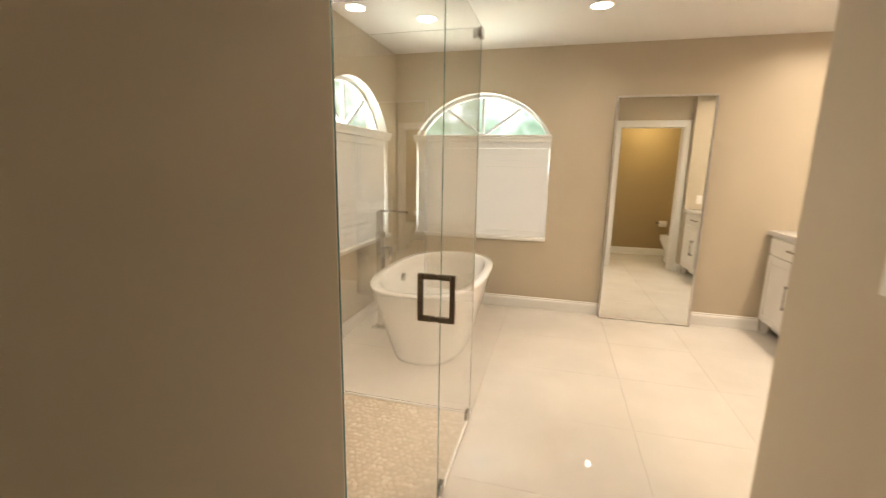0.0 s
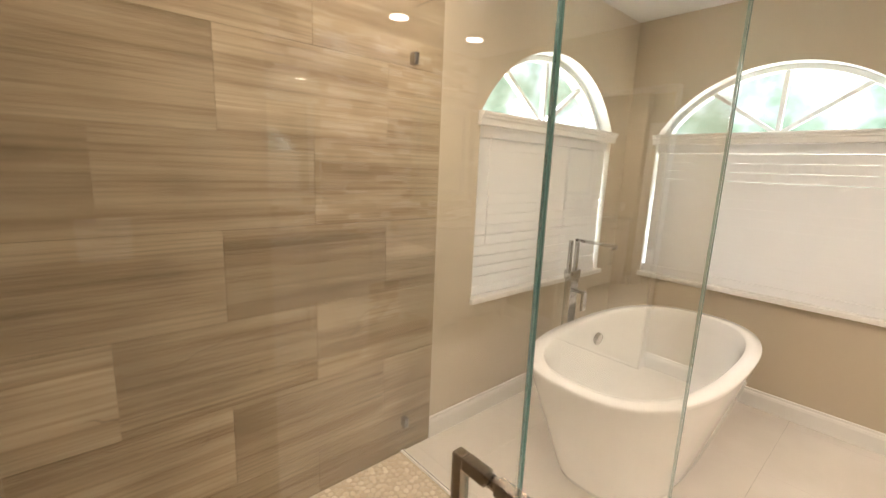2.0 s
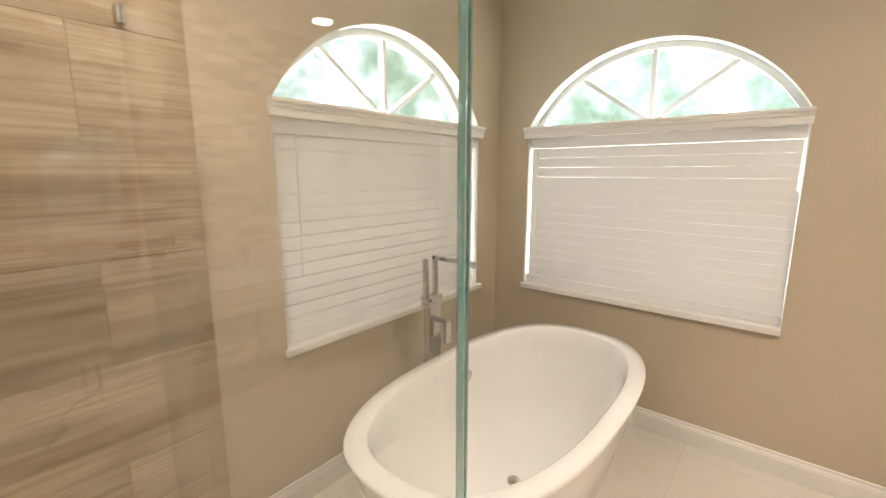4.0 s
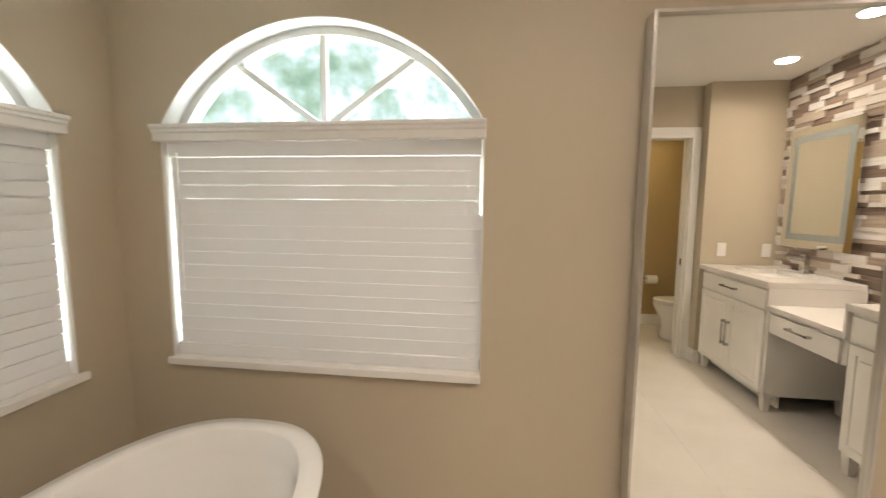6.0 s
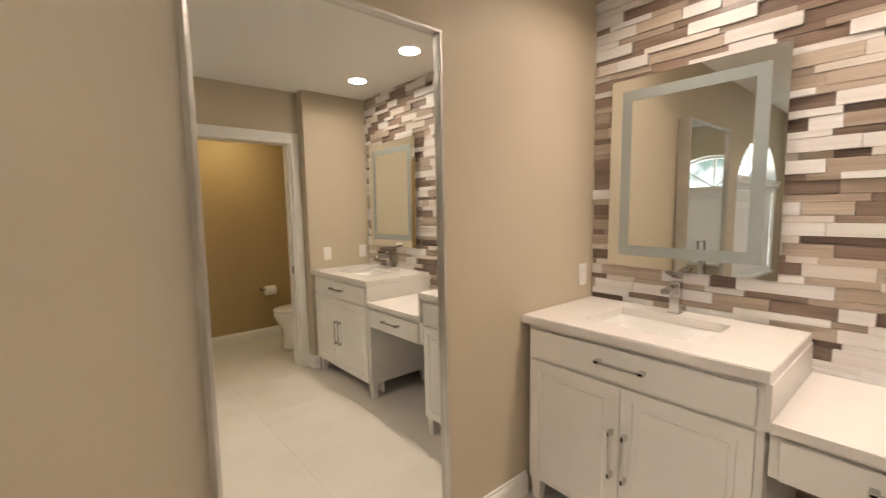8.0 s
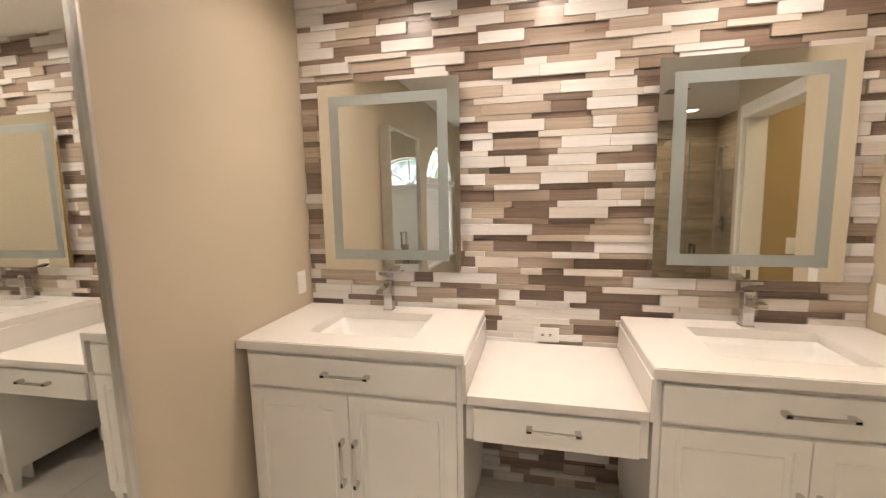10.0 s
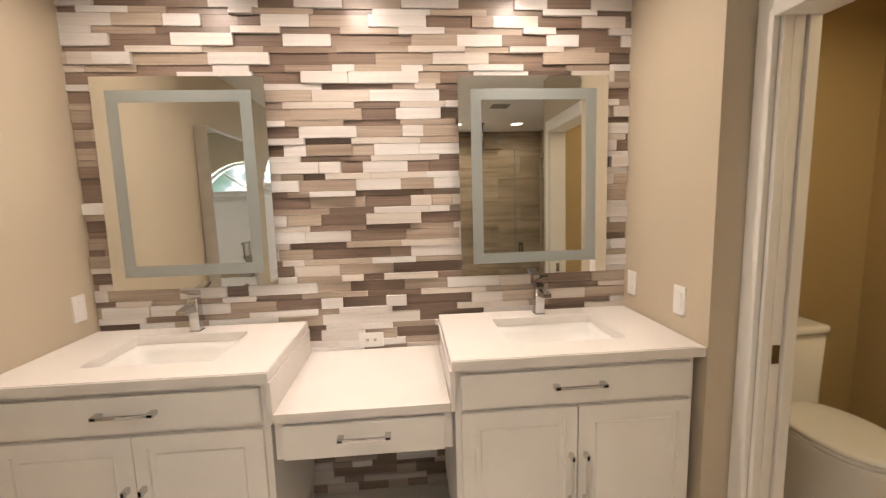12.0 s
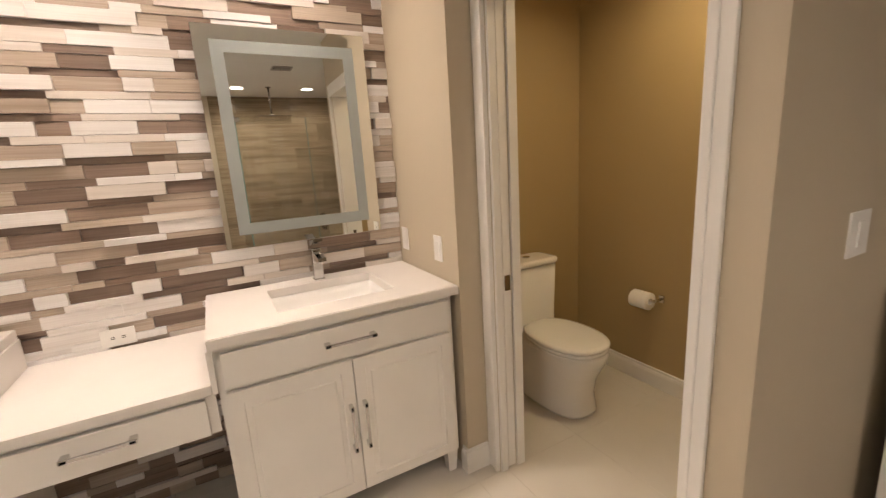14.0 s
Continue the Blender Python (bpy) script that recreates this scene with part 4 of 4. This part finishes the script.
# ---- switches and sockets ----
def wall_plate(kind, x, y, z, axis, wide=0.072, tall=0.118):
    """A plate whose face looks along axis ('+y', '-y', '-x')."""
    label = "white decorator switch plate on the wall" if kind == "light_switch" else "white wall socket plate on the stacked stone"
    p = root(kind, x, y, z, label, "light switch" if kind == "light_switch" else "socket", "wall plates")

    def wbox(a0, a1, d0, d1, z0, z1, bv):
        if axis[1] == "y":
            s = 1 if axis[0] == "+" else -1
            return box(x + a0, x + a1, min(y + s * d0, y + s * d1), max(y + s * d0, y + s * d1), z + z0, z + z1, bv)
        s = 1 if axis[0] == "+" else -1
        return box(min(x + s * d0, x + s * d1), max(x + s * d0, x + s * d1), y + a0, y + a1, z + z0, z + z1, bv)

    part("plate", wbox(-wide / 2, wide / 2, 0, 0.006, -tall / 2, tall / 2, 0.002), plate_plastic, p)
    if kind == "light_switch":
        part("rocker", wbox(-0.017, 0.017, 0.006, 0.010, -0.033, 0.033, 0.001), plate_plastic, p)
    else:
        part("insert", wbox(-0.034, 0.034, 0.006, 0.008, -0.017, 0.017, 0.001), plate_plastic, p)
        for s in (-1, 1):
            part("slots", wbox(s * 0.018 - 0.007, s * 0.018 + 0.007, 0.0081, 0.0086, -0.005, -0.002, 0), dark_slot, p)
            part("slots", wbox(s * 0.018 - 0.007, s * 0.018 + 0.007, 0.0081, 0.0086, 0.002, 0.005, 0), dark_slot, p)


wall_plate("light_switch", 3.60, STUB_Y, 1.047, "+y")
wall_plate("light_switch", 3.965, STUB_Y, 1.045, "+y")
wall_plate("light_switch", 3.945, 0.0, 1.045, "-y")
wall_plate("wall_socket", 4.028, -1.252, 0.805, "-x", 0.118, 0.072)
wall_plate("light_switch", PASS_E, -3.11, 1.19, "-x", 0.12, 0.118)
wall_plate("light_switch", 2.51, -3.0, 1.12, "+x")


# ---- toilet ----
TCY = -3.318
toilet = root("toilet", 3.70, TCY, 0, "white one-piece toilet with a closed lid", "toilet")
skirt = [(3.735, 0.310, 0.150, 0.0, 2.8), (3.735, 0.315, 0.154, 0.02, 2.8), (3.735, 0.300, 0.142, 0.12, 2.7), (3.73, 0.318, 0.152, 0.22, 2.6), (3.715, 0.350, 0.175, 0.31, 2.5), (3.705, 0.362, 0.183, 0.365, 2.5), (3.705, 0.358, 0.18, 0.385, 2.5)]
part("pedestal", loft([oval(cx, TCY, z, hx, hy, n, 48) for cx, hx, hy, z, n in skirt]), porcelain, toilet, smooth=True)
part("seat", loft([oval(3.605, TCY, z, 0.258 + a, 0.182 + a, 2.3, 48) for a, z in ((-0.004, 0.386), (0, 0.392), (0, 0.402), (-0.004, 0.406))]), porcelain, toilet, smooth=True)
part("lid", loft([oval(3.605, TCY, z, 0.262 + a, 0.186 + a, 2.3, 48) for a, z in ((-0.004, 0.409), (0, 0.414), (0, 0.424), (-0.006, 0.430), (-0.03, 0.434), (-0.12, 0.437))]), porcelain, toilet, smooth=True)
part("tank", loft([oval(3.935, TCY, z, hx, hy, 6, 48) for hx, hy, z in ((0.105, 0.158, 0.30), (0.105, 0.160, 0.40), (0.098, 0.166, 0.50), (0.102, 0.174, 0.780))]), porcelain, toilet, smooth=True)
part("tank_lid", loft([oval(3.932, TCY, z, 0.110 + a, 0.182 + a, 6, 48) for a, z in ((-0.004, 0.781), (0, 0.785), (0, 0.807), (-0.006, 0.814), (-0.03, 0.816))]), porcelain, toilet, smooth=True)
part("flush_button", tube((3.932, TCY, 0.815), (3.932, TCY, 0.822), 0.022, 20), chrome, toilet, "round chrome flush button")

ph = root("toilet_paper_holder", 3.480, WC_S, 0.56, "toilet roll on a chrome wall holder", "paper holder")
part("wall_mount", box(3.385, 3.415, WC_S, WC_S + 0.012, 0.545, 0.59, 0.003), satin, ph)
part("arm", tube((3.400, WC_S + 0.01, 0.568), (3.400, WC_S + 0.075, 0.568), 0.008), satin, ph, smooth=True)
part("spindle", tube((3.395, WC_S + 0.075, 0.568), (3.550, WC_S + 0.075, 0.568), 0.008), satin, ph, smooth=True)
bm = loft([[(xx, WC_S + 0.075 + r * math.cos(a * math.pi / 14), 0.56 + r * math.sin(a * math.pi / 14)) for a in range(28)] for xx, r in ((3.425, 0.02), (3.425, 0.05), (3.427, 0.052), (3.533, 0.052), (3.535, 0.05), (3.535, 0.02), (3.425, 0.02))], False, False)
part("roll", bm, paper_white, ph, "white paper roll", True)


# ---- pieces: floor tiles, shower stone, pebbles, stacked stone ----
def piece_mesh(name, sx, sy, sz, material, bevel=0.0015):
    bm = box(-sx / 2, sx / 2, -sy / 2, sy / 2, -sz / 2, sz / 2, bevel, 1)
    me = bpy.data.meshes.new(name)
    bm.to_mesh(me)
    bm.free()
    me.materials.append(material)
    return me


meshes = {}


def piece(name, parent, lo, hi, material, bevel=0.0015):
    size = tuple(round(b - a, 4) for a, b in zip(lo, hi))
    key = (name, size, material.name)
    if key not in meshes:
        meshes[key] = piece_mesh(name, *size, material, bevel)
    ob = new(name, meshes[key])
    ob.parent = parent
    ob.location = tuple((a + b) / 2 for a, b in zip(lo, hi))
    return ob


def floor_tiles():
    s, j = 0.61, 0.0004
    holes = ((0.0, GLASS_E - 0.012, SHOWER_S, GLASS_N - 0.012),)
    spans = [(0.0, GLASS_E + 0.012, GLASS_N + 0.012, 0.0), (GLASS_E + 0.012, E_WALL, -2.70, 0.0), (GLASS_E + 0.012, PASS_E, -4.34, -2.70), (2.50, E_WALL - 0.01, WC_S, -2.70), (0.2, E_WALL, -6.6, -4.44)]
    for x0, x1, y0, y1 in spans:
        i0, i1 = math.floor((x0 - 0.3) / s), math.ceil((x1 - 0.3) / s)
        k0, k1 = math.floor((y0 + 0.1) / s), math.ceil((y1 + 0.1) / s)
        for i in range(i0, i1 + 1):
            for k in range(k0, k1 + 1):
                a, b = max(x0, 0.3 + i * s) + j, min(x1, 0.3 + (i + 1) * s) - j
                c, d = max(y0, -0.1 + k * s) + j, min(y1, -0.1 + (k + 1) * s) - j
                if b - a > 0.004 and d - c > 0.004:
                    piece("tile", floor, (a, c, -0.004), (b, d, 0.0), floor_tile, 0.0003)


floor_tiles()

stone_w = structure("shower_wall_west", box(0.0, 0.002, SHOWER_S, -1.846, 0, H), tan_grout, "brown vein-cut stone shower wall", "wall")
askew = Matrix.Translation((0, SHOWER_S, 0)) @ Matrix.Rotation(SKEW, 4, "Z")
bm = box(0.012, 1.204, -0.012, -0.010, 0, H)
bmesh.ops.transform(bm, matrix=askew, verts=bm.verts)
stone_s = structure("shower_wall_south", bm, tan_grout, "brown vein-cut stone shower wall", "wall")


def shower_tiles():
    h, length, j = 0.324, 0.652, 0.0006
    for r in range(-1, 8):
        z0, z1 = max(0.0, 0.213 + r * h) + j, min(H, 0.213 + (r + 1) * h) - j
        if z1 - z0 < 0.01:
            continue
        start = -3.12 if r % 2 == 1 else -2.796
        y = start - 3 * length
        while y < -1.846:
            a, b = max(y, SHOWER_S + 0.001) + j, min(y + length, -1.846) - j
            if b - a > 0.01:
                piece("tile", stone_w, (0.002, a, z0), (0.012, b, z1), shower_stone, 0.0)
            y += length
        x = -0.3 if r % 2 else -0.62
        while x < 1.204:
            a, b = max(x, 0.0125) + j, min(x + length, 1.204) - j
            if b - a > 0.01:
                t = piece("tile", stone_s, (a, -0.010, z0), (b, 0.0, z1), shower_stone, 0.0)
                t.location = askew @ t.location
                t.rotation_euler = (0, 0, SKEW)
            x += length


shower_tiles()


def pebble_floor():
    rng = random.Random(5)
    verts, faces = [], []
    s = 0.031
    rows = int((GLASS_N - 0.012 - SHOWER_SE) / (s * 0.88))
    cols = int((GLASS_E - 0.012) / s)
    for r in range(rows + 1):
        for c in range(cols + 1):
            cx = 0.012 + s * (c + 0.5 + 0.5 * (r % 2)) + rng.uniform(-0.0065, 0.0065)
            cy = SHOWER_SE + s * 0.88 * (r + 0.5) + rng.uniform(-0.0065, 0.0065)
            if not (0.02 < cx < GLASS_E - 0.022 and SHOWER_SE + 0.008 < cy < GLASS_N - 0.02):
                continue
            k, turn = 8, rng.uniform(0, 6.28)
            rx, ry = rng.uniform(0.0115, 0.0185), rng.uniform(0.0105, 0.0155)
            top = rng.uniform(0.0012, 0.003)
            base = len(verts)
            for f, z in ((1.0, -0.004), (0.96, top - 0.0015), (0.72, top)):
                for i in range(k):
                    a = 2 * math.pi * i / k
                    px, py = f * rx * math.cos(a), f * ry * math.sin(a)
                    verts.append((cx + px * math.cos(turn) - py * math.sin(turn), cy + px * math.sin(turn) + py * math.cos(turn), z))
            for lv_ in range(2):
                for i in range(k):
                    a, b = base + lv_ * k + i, base + lv_ * k + (i + 1) % k
                    faces.append((a, b, b + k, a + k))
            faces.append(tuple(base + 2 * k + i for i in range(k)))
    me = bpy.data.meshes.new("shower_pebbles")
    me.from_pydata(verts, [], faces)
    me.materials.append(pebble_stone)
    for p in me.polygons:
        p.use_smooth = True
    ob = new("shower_pebbles", me)
    tagged(ob, "flat beige pebble mosaic of the shower floor", "pebble floor", kind="stuff")
    structure("shower_floor", box(0.0, GLASS_E - 0.012, SHOWER_SE, GLASS_N - 0.012, -0.0039, 0.0004), sand_grout, "pale grouted shower floor bed", "floor")


pebble_floor()


def ledger_wall():
    rng = random.Random(11)
    near, rest = [], []
    z, n = 0.0, 0
    y_lo, y_hi = STUB_Y, 0.0
    last = "tan"
    while z < H - 0.004:
        h = (0.052, 0.027, 0.052, 0.030)[n % 4]
        n += 1
        z1 = min(H, z + h)
        if H - z1 < 0.02:
            z1 = H
        y = y_lo - rng.uniform(0, 0.25)
        while y < y_hi:
            length = rng.choice((0.10, 0.155, 0.21, 0.21, 0.26, 0.32))
            a, b = max(y, y_lo), min(y + length, y_hi)
            y += length
            kinds = ("cream",) * 9 + ("tan",) * 6 + ("brown",) * 6
            kind = rng.choice([k for k in kinds if k != last or rng.random() < 0.25] or ["tan"])
            if b - a < 0.012:
                continue
            last = kind
            depth = {"cream": (0.019, 0.024, 0.030), "tan": (0.012, 0.017, 0.022), "brown": (0.006, 0.010, 0.014)}[kind][rng.randrange(3)]
            lo = (E_WALL - depth, a + 0.0006, z + 0.0006)
            hi = (E_WALL, b - 0.0006, z1 - 0.0006)
            if z1 < 0.70 and (b < C2[1] - 0.1 or a > C1[0] + 0.1):
                continue
            (near if 0.93 < z < 2.3 and len(near) < 300 else rest).append((lo, hi, kind))
        z = z1
    for lo, hi, kind in near:
        piece("stone_strip", wall_east, lo, hi, ledger[kind][0], 0.0012)
    for want in ledger:
        verts, faces = [], []
        for lo, hi, kind in rest:
            if kind != want:
                continue
            k = len(verts)
            verts += [(x, y, zz) for x in (lo[0], hi[0]) for y in (lo[1], hi[1]) for zz in (lo[2], hi[2])]
            faces += [tuple(k + i for i in f) for f in ((0, 1, 3, 2), (4, 6, 7, 5), (0, 4, 5, 1), (2, 3, 7, 6), (1, 5, 7, 3), (0, 2, 6, 4))]
        me = bpy.data.meshes.new("stone_strips")
        me.from_pydata(verts, [], faces)
        me.materials.append(ledger[want][1])
        ob = new("stone_strips", me)
        ob.parent = wall_east
        tagged(ob, "stacked " + want + " stone strips", kind="stuff")


ledger_wall()
